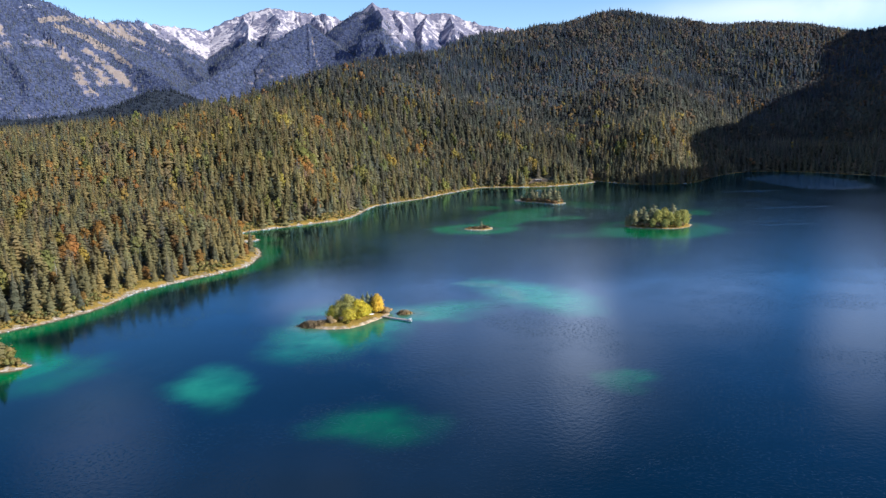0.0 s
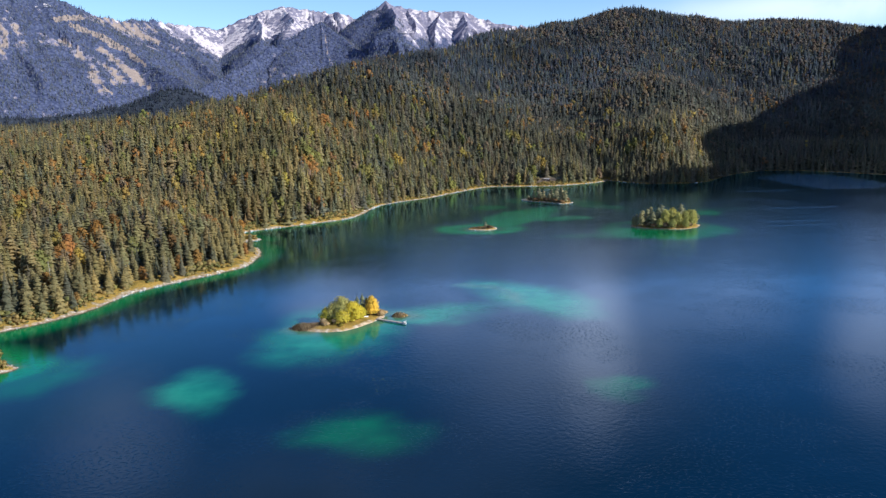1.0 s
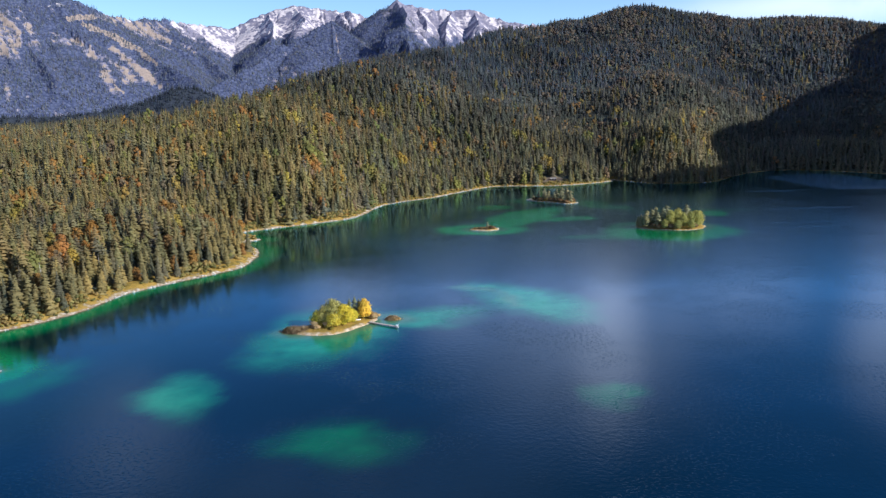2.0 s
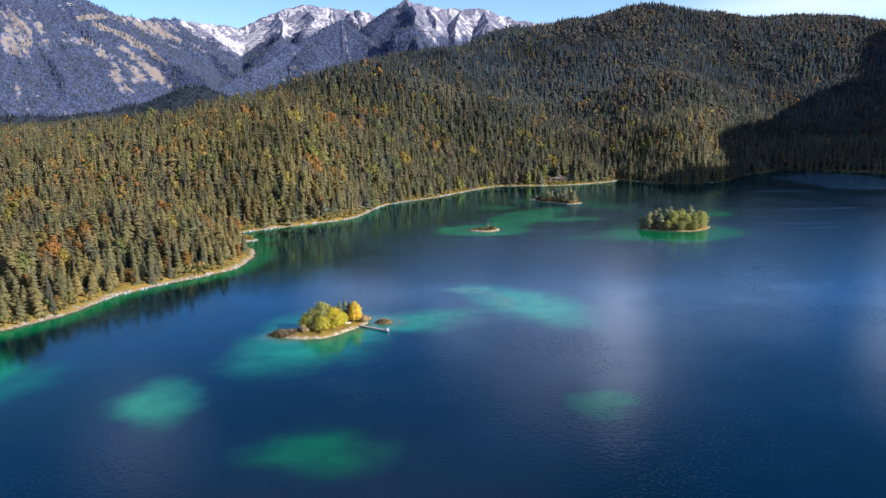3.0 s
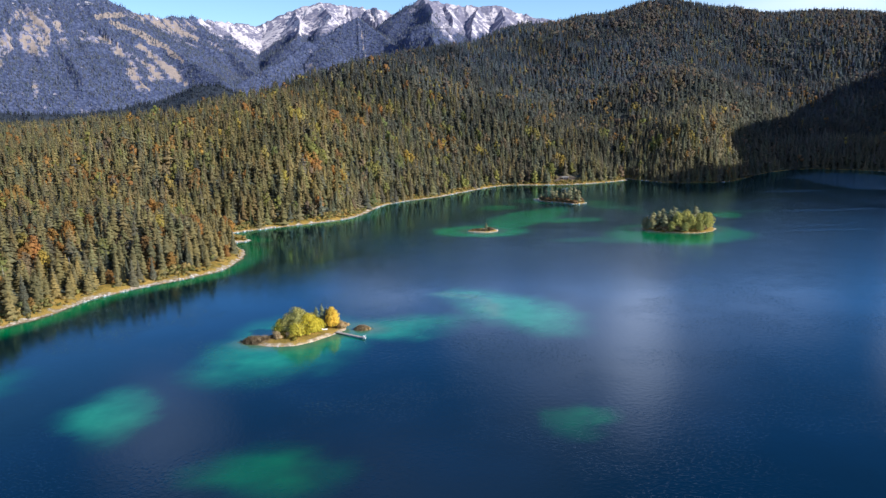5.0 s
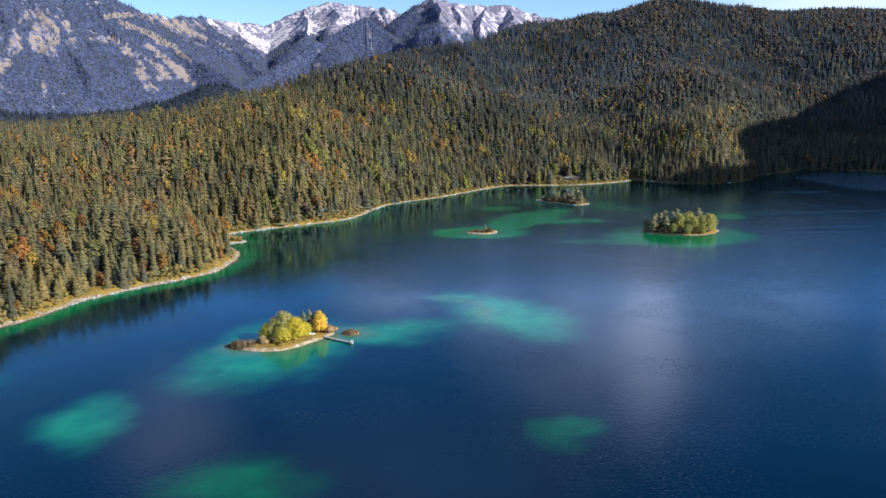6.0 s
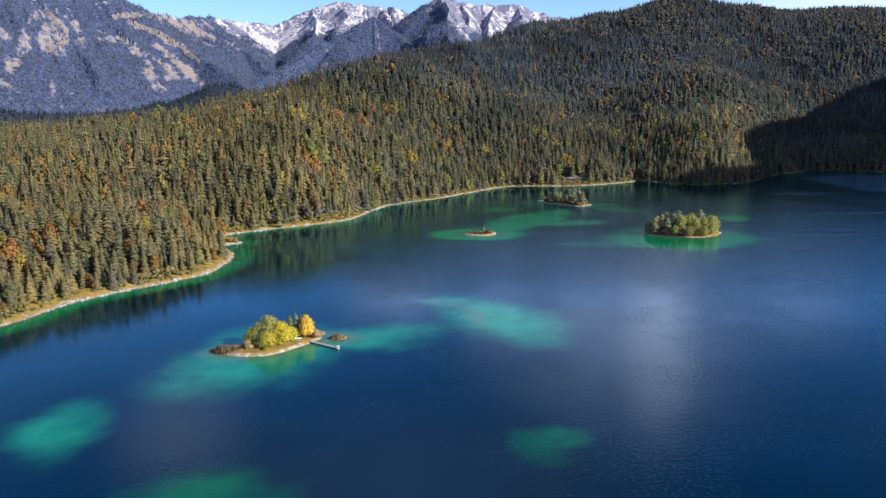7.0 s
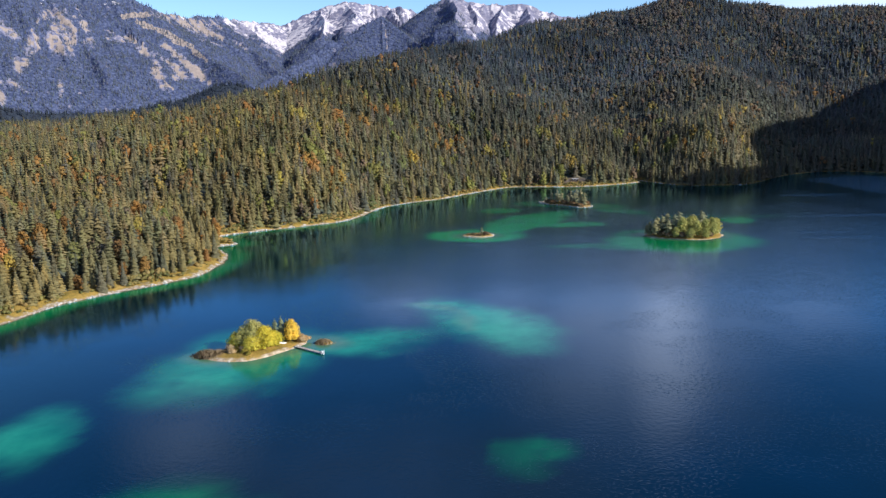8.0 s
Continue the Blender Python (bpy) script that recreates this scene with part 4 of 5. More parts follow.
def build_forest():
    rng = np.random.default_rng(11)
    shapes = {
        "near": [conifer(rng, 21, 8, 0.225, 0.45, 0.04) for _ in range(4)] + [conifer(rng, 19, 8, 0.225, 0.2, 0.08, 0.30, 0.35) for _ in range(4)],
        "mid": [conifer(rng, 11, 7, 0.235, 0.4, 0.05) for _ in range(5)] + [conifer(rng, 10, 7, 0.225, 0.2, 0.08, 0.28, 0.35) for _ in range(3)],
        "far": [conifer(rng, 6, 4, 0.26, 0.3, 0.10, 0.15, 0.35) for _ in range(6)],
    }
    broad = {"near": [leafy(rng, 14, 330, 0.034, 0.30, 0.14, 0.65) for _ in range(5)], "mid": [leafy(rng, 9, 60, 0.05, 0.31, 0.16, 0.75) for _ in range(5)],
             "far": [leafy(rng, 4, 9, 0.075, 0.36, 0.22) for _ in range(5)]}
    x, y, d = stand(6.2, 5)
    z = land(x, y, d)
    m = len(x)
    dist = np.hypot(x - 30, y - 30)
    grade = np.where(dist < 600, 0, np.where(dist < 1050, 1, 2))
    # mixed wood: pines and light greens towards the western shore, brown beeches on the far hill
    patch = noise2(x, y, 80, 61, 3) + 0.5 * noise2(x, y, 260, 62, 2)
    west = 1 - smooth(-120, 60, x + 0.25 * (y - 800))
    far_hill = smooth(950, 1250, y)
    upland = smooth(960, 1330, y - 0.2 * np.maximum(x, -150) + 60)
    shade_slope = smooth(300, 360, x) * (1 - smooth(1150, 1400, y))  # pure spruce, its darker colour deepening the shade on the slope above the far corner
    chance = 0.02 + 0.05 * west + 0.07 * smooth(0.1, 0.5, patch) + 0.05 * far_hill + 0.42 * far_hill * smooth(60, 320, x) * smooth(-0.35, 0.25, patch)
    is_broad = rng.random(m) < chance * (1 - 0.85 * shade_slope)
    kinds, hue = rng.random(m), noise2(x, y, 45, 64, 2)
    choice = 0.45 * hue + 0.9 * kinds + 0.75 * far_hill
    colour = np.where(choice < 0.28, "green", np.where(choice < 0.42, "yellow", np.where(choice < 0.66, "orange", "brown")))
    for name, spots in BROADLEAF.items():
        for sx, sy in spots:
            near = np.hypot(x - sx, y - sy) < (5.0 + 2.5 * math.sin(sx)) * (1 if sy < 700 else 1.25)
            is_broad |= near
            colour = np.where(near, name, colour)
    pine = rng.random(m) < (1 - shade_slope) * (1 - 0.6 * upland) * np.where(is_broad, 0, 0.2 + 0.6 * west * (1 - smooth(760, 1080, y)))
    tall = (1 + 0.15 * smooth(480, 760, y) * (1 - smooth(950, 1200, y))) * (1 - 0.12 * far_hill)
    height = (rng.uniform(12.5, 19.5, m) + 5 * rng.random(m) ** 3 + (2.5 + 3.0 * far_hill) * noise2(x, y, 34, 63, 2)) * (0.85 + 0.15 * smooth(8, 30, d)) * tall
    height = np.where(is_broad, height * 0.92, height)
    turn = rng.uniform(0, 6.28, m)
    fat = rng.uniform(0.92, 1.35, m) * (1 + 0.18 * upland)
    mottle = np.clip(1 + (0.26 + 0.22 * far_hill) * noise2(x, y, 75, 65, 3) + (0.20 + 0.32 * far_hill) * noise2(x, y, 26, 66, 3), 0.4, 1.7)[:, None]
    needles, leaves = Thicket(), Thicket()
    # the front rows along the western shore are trees of their own
    front = (y > 255) & (y < 640) & (x < -95) & (x > -235) & (d < 30)
    EDGE_TREES.extend(zip(x[front], y[front], z[front], height[front]))
    grade = np.where(front, 9, grade)
    for g, name in enumerate(("near", "mid", "far")):
        for k, shape in enumerate(shapes[name]):
            idx = np.where((grade == g) & ~is_broad & ((np.arange(m) % len(shapes[name])) == k))[0]
            # spruce tints fade into the haze-blue tones up the hill
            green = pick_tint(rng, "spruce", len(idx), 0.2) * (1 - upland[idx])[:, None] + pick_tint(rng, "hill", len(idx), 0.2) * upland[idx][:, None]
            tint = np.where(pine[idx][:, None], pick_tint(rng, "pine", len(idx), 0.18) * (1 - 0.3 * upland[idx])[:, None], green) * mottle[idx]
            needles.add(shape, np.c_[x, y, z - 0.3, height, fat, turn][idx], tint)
        for k, shape in enumerate(broad[name]):
            idx = np.where((grade == g) & is_broad & ((np.arange(m) % len(broad[name])) == k))[0]
            tint = np.zeros((len(idx), 3))
            for c in ("green", "yellow", "orange", "brown"):
                tint = np.where((colour[idx] == c)[:, None], pick_tint(rng, c, len(idx), 0.18), tint)
            # broadleaf tints lose red and green uphill, imitating haze
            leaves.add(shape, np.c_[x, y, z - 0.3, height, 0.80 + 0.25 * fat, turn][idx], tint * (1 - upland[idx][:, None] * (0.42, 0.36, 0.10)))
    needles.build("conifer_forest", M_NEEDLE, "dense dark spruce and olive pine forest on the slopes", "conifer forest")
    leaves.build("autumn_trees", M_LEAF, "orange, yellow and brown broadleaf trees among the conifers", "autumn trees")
    # woods on the foothill and the lower mountain slopes
    small = [conifer(rng, 4, 4, 0.2, 0.35, 0.1) for _ in range(4)]
    gx, gy = rng.uniform(-1750, -400, 14000), rng.uniform(1800, 2700, 14000)
    gz = range_height(gx, gy, FOOTHILLS, 0.42, 0) + 6 * noise2(gx, gy, 90, 41, 3)
    ok = gz > 30
    gx, gy, gz = gx[ok], gy[ok], gz[ok]
    wood = Thicket()
    for k, shape in enumerate(small):
        i = np.arange(k, len(gx), 4)
        # the tint darkens and blues these trees in place of shade and haze
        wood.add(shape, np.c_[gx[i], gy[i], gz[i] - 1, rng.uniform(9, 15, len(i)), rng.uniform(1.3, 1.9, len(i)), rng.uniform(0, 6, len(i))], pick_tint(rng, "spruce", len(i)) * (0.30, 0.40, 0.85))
    mx, my, mh, cover = MOUNT
    bearing = np.degrees(np.arctan2(mx, my))
    share = np.where((cover > 0.45) & (mh > 45) & (mh < 620) & (bearing > -36) & (bearing < -1) & (my < 4350), 1.0, 0)
    i = rng.choice(len(mx), 26000, p=share / share.sum())
    tiny = [conifer(rng, 1, 4, 0.2, 0.3, 0.05) for _ in range(3)]
    slope_wood = Thicket()
    for k, shape in enumerate(tiny):
        j = i[k::3]
        # the blue factor paints distance haze into the needle colour
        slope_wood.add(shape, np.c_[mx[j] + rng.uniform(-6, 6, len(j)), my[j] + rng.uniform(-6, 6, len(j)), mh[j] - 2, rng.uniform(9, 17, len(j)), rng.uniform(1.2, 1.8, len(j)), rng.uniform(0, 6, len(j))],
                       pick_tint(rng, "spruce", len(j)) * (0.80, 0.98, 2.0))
    slope_wood.build("mountain_forest", M_NEEDLE, "far conifer wood on the mountain slopes, tinted haze blue", "conifer forest")
    wood.build("foothill_forest", M_NEEDLE, "distant conifer wood on the low hill, tinted for shade and haze", "conifer forest")


build_forest()


# ---------------------------------------------------------------- islands
def island(name, line, crown_height, label, sandy=False):
    """A low island: stony rim, then a dry grassy hump."""
    c = line.mean(0)
    rings = [(1.12, -1.2), (1.0, 0.0), (0.93, 0.35), (0.84, 0.75), (0.66, crown_height * 0.75), (0.4, crown_height), (0.15, crown_height * 1.05)]
    n = len(line)
    verts, inland = [], []
    for k, z in rings:
        p = c + (line - c) * k
        p = p + (line - c) * (0.05 * noise2(line[:, 0], line[:, 1], 4, 71, 2))[:, None]
        verts.append(np.c_[p, z + 0.18 * abs(z) * noise2(p[:, 0], p[:, 1], 3, 72, 2)])
        inland.append(np.full(n, {1.12: 0, 1.0: 0.04, 0.93: 0.08 if sandy else 0.16, 0.84: 0.14 if sandy else 0.24}.get(k, 0.4)))
    verts.append(np.array([[c[0], c[1], crown_height * 1.05]]))
    inland.append(np.array([0.4]))
    faces = []
    for r in range(len(rings) - 1):
        for j in range(n):
            faces.append((r * n + j, r * n + (j + 1) % n, (r + 1) * n + (j + 1) % n, (r + 1) * n + j))
    last = (len(rings) - 1) * n
    faces += [(last + j, last + (j + 1) % n, len(rings) * n) for j in range(n)]
    ob = mesh_object(name, np.concatenate(verts), faces, M_SAND, flat=False)
    paint(ob, "inland", np.concatenate(inland))
    return tagged(ob, label, "island", kind="structure")


island("island_1", OUTLINES[0], 1.5, "small island with a sandy beach and dry grass", True)
island("island_2", OUTLINES[1], 0.5, "tiny reed islet beside the small island")
island("island_3", OUTLINES[2], 1.8, "wooded island with a pale stony rim")
island("island_4", OUTLINES[3], 1.6, "rocky isle with sparse trees", True)
island("island_5", OUTLINES[4], 0.9, "bare stony islet in green shallows", True)


# ---------------------------------------------------------------- single trees
def varied(base, name):
    """The foliage material with a slight change of tone from tree to tree."""
    m = base.copy()
    m.name = name
    nt = m.node_tree
    b = nt.nodes["Principled BSDF"]
    link = b.inputs["Base Color"].links[0].from_socket
    info = nt.nodes.new("ShaderNodeObjectInfo")
    r = ramp(nt, info.outputs["Random"], [(0.0, (0.86, 0.88, 0.86)), (0.5, (1.06, 1.04, 1.0)), (1.0, (1.36, 1.24, 1.06))])
    nt.links.new(mix(nt, 1.0, link, r.outputs[0], "MULTIPLY").outputs[0], b.inputs["Base Color"])
    return m


M_NEEDLE_V, M_LEAF_V = varied(M_NEEDLE, "needles_single"), varied(M_LEAF, "leaves_single")


def trunk_mesh(rng, height, radius, limbs=0, spread=0.3, bare=False):
    """A tapered, slightly bent trunk of unit tree height, with limbs."""
    v, f = [], []

    def tube(a, b, ra, rb, sides):
        a, b = np.array(a, float), np.array(b, float)
        d = (b - a) / np.linalg.norm(b - a)
        s = np.cross(d, (0.3, 0.9, 0.2))
        s /= np.linalg.norm(s)
        q = np.cross(d, s)
        base = len(v)
        for p, r in ((a, ra), (b, rb)):
            for k in range(sides):
                t = 6.2832 * k / sides
                v.append(p + r * (math.cos(t) * s + math.sin(t) * q))
        for k in range(sides):
            f.append((base + k, base + (k + 1) % sides, base + sides + (k + 1) % sides, base + sides + k))

    bends = [(0, 0, -0.03)]
    n = 4
    for i in range(1, n + 1):
        bends.append((rng.uniform(-0.015, 0.015), rng.uniform(-0.015, 0.015), height * i / n))
    for i in range(n):
        tube(bends[i], bends[i + 1], radius * (1 - 0.85 * i / n), radius * (1 - 0.85 * (i + 1) / n), 7)
    for i in range(limbs):
        u = rng.uniform(0.3, 0.95)
        z = height * u
        a = rng.uniform(0, 6.28)
        r = spread * rng.uniform(0.6, 1) * ((1 - u) if bare else 1)
        tube((0, 0, z), (r * math.cos(a), r * math.sin(a), z + (-0.1 if bare else 0.6) * r), radius * 0.4 * (1 - 0.5 * u), radius * 0.08, 5)
    return np.array(v), f


def tree(name, crown, trunk, crown_mat, tint, label, category, bark=None):
    base = new(name)
    base.empty_display_size = 0.3
    mesh_object("trunk", trunk[0], trunk[1], bark or M_BARK, base)
    if crown is not None:
        c = mesh_object("crown", crown[0], crown[1], crown_mat, base, normals=crown[2])
        paint(c, "tint", np.tile(np.array(tint, float), (len(crown[0]), 1)))
    return tagged(base, label, category)


def stand_at(ob, x, y, z, height, wide=1.0, turn=0.0):
    return Matrix.Translation((x, y, z)) @ Matrix.Rotation(turn, 4, "Z") @ Matrix.Diagonal((height * wide, height * wide, height, 1))


def plant(models, places, group):
    """Copies of the models at (x, y, z, height, width, model index)."""
    rng = random.Random(5)
    used = set()
    for x, y, z, h, w, k in places:
        m = stand_at(None, x, y, z, h, w, rng.uniform(0, 6.28))
        ob = models[k]
        if k in used:
            ob = copy_thing(models[k], m)
            ob.matrix_basis = m
        else:
            ob.matrix_basis = m
            used.add(k)
        tagged(ob, group=group)
    for k, ob in enumerate(models):
        if k not in used:
            for o in (*ob.children_recursive, ob):
                bpy.data.objects.remove(o)


def build_island_trees():
    rng = np.random.default_rng(21)
    gold, dark, grey = (0.66, 0.50, 0.09), (0.20, 0.23, 0.15), (0.36, 0.28, 0.17)
    willow = [tree("willow_tree", leafy(rng, 24, 3200, 0.026, 0.60, 0.10, 0.5, 0.3), trunk_mesh(rng, 0.75, 0.022, 9), M_LEAF_V, c, t + " willow on the small island", "willow")
              for c, t in (((0.38, 0.37, 0.14), "rounded grey-green"), ((0.50, 0.45, 0.075), "rounded yellow-green"), ((0.54, 0.47, 0.06), "rounded golden-green"))]
    plant(willow, [(-49.5, 352.0, 1.1, 9.0, 0.95, 0), (-45.5, 352.5, 1.3, 11.5, 0.95, 0), (-40.5, 351.5, 1.3, 9.4, 1.0, 2), (-53.0, 351.5, 0.9, 7.0, 1.0, 1),
                   (-45.0, 348.0, 1.0, 6.8, 1.05, 1), (-38.0, 355.5, 1.1, 6.5, 1.0, 2)], "willows on the small island")
    birch = [tree("birch_tree", leafy(rng, 34, 3000, 0.023, 0.42, 0.10, 0.45, 0.3), trunk_mesh(rng, 0.8, 0.018, 7), M_LEAF_V, gold, "golden autumn birch on the small island", "birch")]
    plant(birch, [(-32.6, 361.2, 1.1, 9.6, 0.92, 0), (-31.9, 362.2, 1.1, 7.4, 0.95, 0)], "birches on the small island")
    fir = [tree("spruce_tree", conifer(rng, 20, 9, 0.2, 0.3, 0.08, 0.3, 0.35), trunk_mesh(rng, 0.95, 0.02), M_NEEDLE_V, dark, "young dark green spruce between the willows", "spruce")]
    plant(fir, [(-37.2, 362.0, 1.1, 10.8, 1.25, 0), (-39.5, 360.8, 1.1, 10.0, 1.35, 0), (-35.4, 363.2, 1.0, 9.4, 1.2, 0)], "spruces on the small island")
    shrub = [tree("shrub", leafy(rng, 6, 420, 0.05, 0.75), trunk_mesh(rng, 0.5, 0.03, 6, 0.5), M_LEAF_V, grey, "low grey-brown leafless shrub", "shrub") for _ in range(2)]
    plant(shrub, [(-28.5, 361.5, 0.5, 3.2, 1.2, 0), (-30.0, 364.0, 0.5, 3.0, 1.3, 1), (-27.5, 364.0, 0.3, 2.4, 1.2, 1), (-54.0, 348.0, 0.7, 3.2, 1.2, 0), (-52.5, 345.0, 0.7, 2.6, 1.2, 1), (-48.0, 346.5, 0.9, 3.0, 1.2, 0)], "shrubs on the small island")
    bush = [tree("bush", leafy(rng, 5, 400, 0.05, 0.7), trunk_mesh(rng, 0.5, 0.03, 6, 0.5), M_LEAF_V, (0.24, 0.20, 0.04), "small yellowish bush on dry grass", "bush")]
    plant(bush, [(-47.0, 345.0, 0.9, 2.8, 1.0, 0), (-45.0, 343.5, 0.8, 2.0, 1.1, 0), (-50.5, 347.0, 0.9, 2.4, 1.0, 0)], "bushes on the small island")
    # reed beds: thin upright blades under a low dome
    for x, y, a, b, tall in ((-60.5, 345.0, 7.4, 4.6, 2.3), (-54.5, 347.0, 4.4, 3.2, 2.0), (-19.5, 361.8, 3.8, 2.8, 1.9)):
        count = int(95 * a * b)
        r, t = np.sqrt(rng.uniform(0, 1, count)) * (1 + 0.18 * rng.normal(size=count)), rng.uniform(0, 6.28, count)
        px, py = x + a * r * np.cos(t), y + b * r * np.sin(t)
        top = tall * np.sqrt(np.clip(1.05 - r * r, 0.06, 1)) * rng.uniform(0.7, 1.15, count) * (1 + 0.3 * noise2(px, py, 3.0, 73, 2))
        lean, way, wide = rng.uniform(0.05, 0.4, count) * top, rng.uniform(0, 6.28, count), rng.uniform(0.10, 0.24, count)
        c, s = np.cos(way), np.sin(way)
        v = np.stack([np.c_[px - wide * s, py + wide * c, 0 * px - 0.3], np.c_[px + wide * s, py - wide * c, 0 * px - 0.3], np.c_[px + lean * c, py + lean * s, top]], 1).reshape(-1, 3)
        out = unit(np.repeat(np.c_[0.5 * np.cos(t) * r, 0.5 * np.sin(t) * r, 0 * r + 0.8] + 0.25 * rng.normal(size=(count, 3)), 3, axis=0))
        ob = mesh_object("reed_bed", v, np.arange(3 * count).reshape(-1, 3), M_REED, normals=out)
        tagged(ob, "brown dry reed bed standing in shallow water", "reeds", kind="stuff")
    # wooded island
    pine = [tree("pine_tree", conifer(rng, 16, 8, 0.24, 0.05, 0.12, 0.85, 0.5), trunk_mesh(rng, 0.9, 0.016, 6, 0.15), M_NEEDLE_V, (0.24, 0.24, 0.14), "tall grey-green pine on the wooded island", "pine") for _ in range(3)]
    plant(pine, [(x, y, z, 0.92 * h, w, k) for x, y, z, h, w, k in [(149, 602, 0.8, 11, 1.1, 0), (152, 599, 1.0, 13, 1.0, 1), (157, 602, 1.3, 15, 0.95, 2), (160, 597, 1.1, 13.5, 1.0, 0), (165, 600, 1.4, 16, 0.95, 1),
                 (169, 606, 1.6, 17, 0.95, 2), (162, 610, 1.5, 15, 1.0, 0), (155, 609, 1.2, 13, 1.0, 1), (184, 606, 1.6, 17.5, 0.85, 2), (188, 616, 1.3, 14, 1.0, 0), (147.5, 606, 0.5, 9, 1.1, 2)]], "pines on the wooded island")
    alder = [tree("alder_tree", leafy(rng, 24, 1200, 0.03, 0.40, 0.10, 0.42, 0.3), trunk_mesh(rng, 0.8, 0.018, 7), M_LEAF_V, (0.40, 0.38, 0.12), "yellow-green broadleaf tree on the wooded island", "alder") for _ in range(3)]
    plant(alder, [(x, y, z, 0.92 * h, w, k) for x, y, z, h, w, k in [(170, 597, 1.3, 14.5, 0.85, 0), (175, 602, 1.6, 13, 0.9, 1), (179, 595, 1.3, 12.5, 0.95, 2), (185, 597, 1.4, 13, 0.9, 0), (190, 598, 1.0, 14, 0.85, 1),
                  (194, 605, 0.8, 13, 0.9, 2), (180, 614, 1.5, 13, 1.0, 0), (174, 591, 0.6, 8, 1.2, 1), (184, 591, 0.6, 8, 1.2, 2), (165, 594, 0.6, 8, 1.2, 0), (193, 612, 0.9, 12, 1.1, 1)]], "broadleaf trees on the wooded island")
    low = [tree("shrub", leafy(rng, 5, 260, 0.06, 0.8), trunk_mesh(rng, 0.5, 0.03, 5, 0.5), M_LEAF_V, (0.17, 0.12, 0.07), "brown undergrowth shrub below the trees", "shrub")]
    plant(low, [(157, 598, 0.9, 4, 1.1, 0), (165, 596, 0.9, 4.5, 1.1, 0), (174, 592, 0.8, 3.5, 1.2, 0), (188, 596, 0.9, 4, 1.1, 0), (161, 595, 0.8, 3.5, 1.2, 0), (169, 594, 0.8, 4, 1.2, 0)], "undergrowth on the wooded island")
    # rocky isle and stony islet
    dwarf = [tree("pine_tree", conifer(rng, 12, 7, 0.26, 0.05, 0.12, 0.85, 0.5), trunk_mesh(rng, 0.9, 0.02, 5, 0.15), M_NEEDLE_V, (0.25, 0.25, 0.16), "small wind-shaped pine on the rocky isle", "pine") for _ in range(2)]
    plant(dwarf, [(87, 777, 0.9, 10, 1.1, 0), (92, 774, 1.1, 12, 1.0, 1), (96, 770, 1.2, 10, 1.1, 0), (101, 768, 1.3, 8, 1.2, 1), (107, 763, 1.3, 11, 1.0, 0), (112, 757, 1.1, 15, 0.9, 1),
                  (115, 754, 0.9, 12, 1.0, 0), (104, 772, 1.4, 11, 1.0, 1), (109, 768, 1.3, 13, 0.9, 0), (82, 784, 0.6, 5, 1.6, 1), (94, 782, 1.1, 8, 1.4, 0), (31.5, 613, 0.8, 5.2, 1.2, 0)], "small pines on the rocky isles")
    tuft = [tree("shrub", leafy(rng, 5, 240, 0.06, 0.8), trunk_mesh(rng, 0.5, 0.03, 5, 0.5), M_LEAF_V, (0.17, 0.11, 0.06), "low russet shrub on stony ground", "shrub")]
    plant(tuft, [(35, 610, 0.6, 2.6, 1.6, 0), (26, 611, 0.6, 1.8, 1.8, 0), (30, 608, 0.5, 2.0, 1.8, 0), (22, 612, 0.4, 1.6, 1.8, 0), (33, 616, 0.6, 2.2, 1.6, 0), (98, 765, 0.8, 4.2, 1.5, 0), (105, 758, 0.7, 4.4, 1.5, 0), (88, 772, 0.6, 3.8, 1.5, 0), (111, 752, 0.5, 3.6, 1.5, 0), (84, 778, 0.6, 3.6, 1.5, 0), (117, 760, 0.7, 4.0, 1.5, 0)], "shrubs on the rocky isles")


build_island_trees()


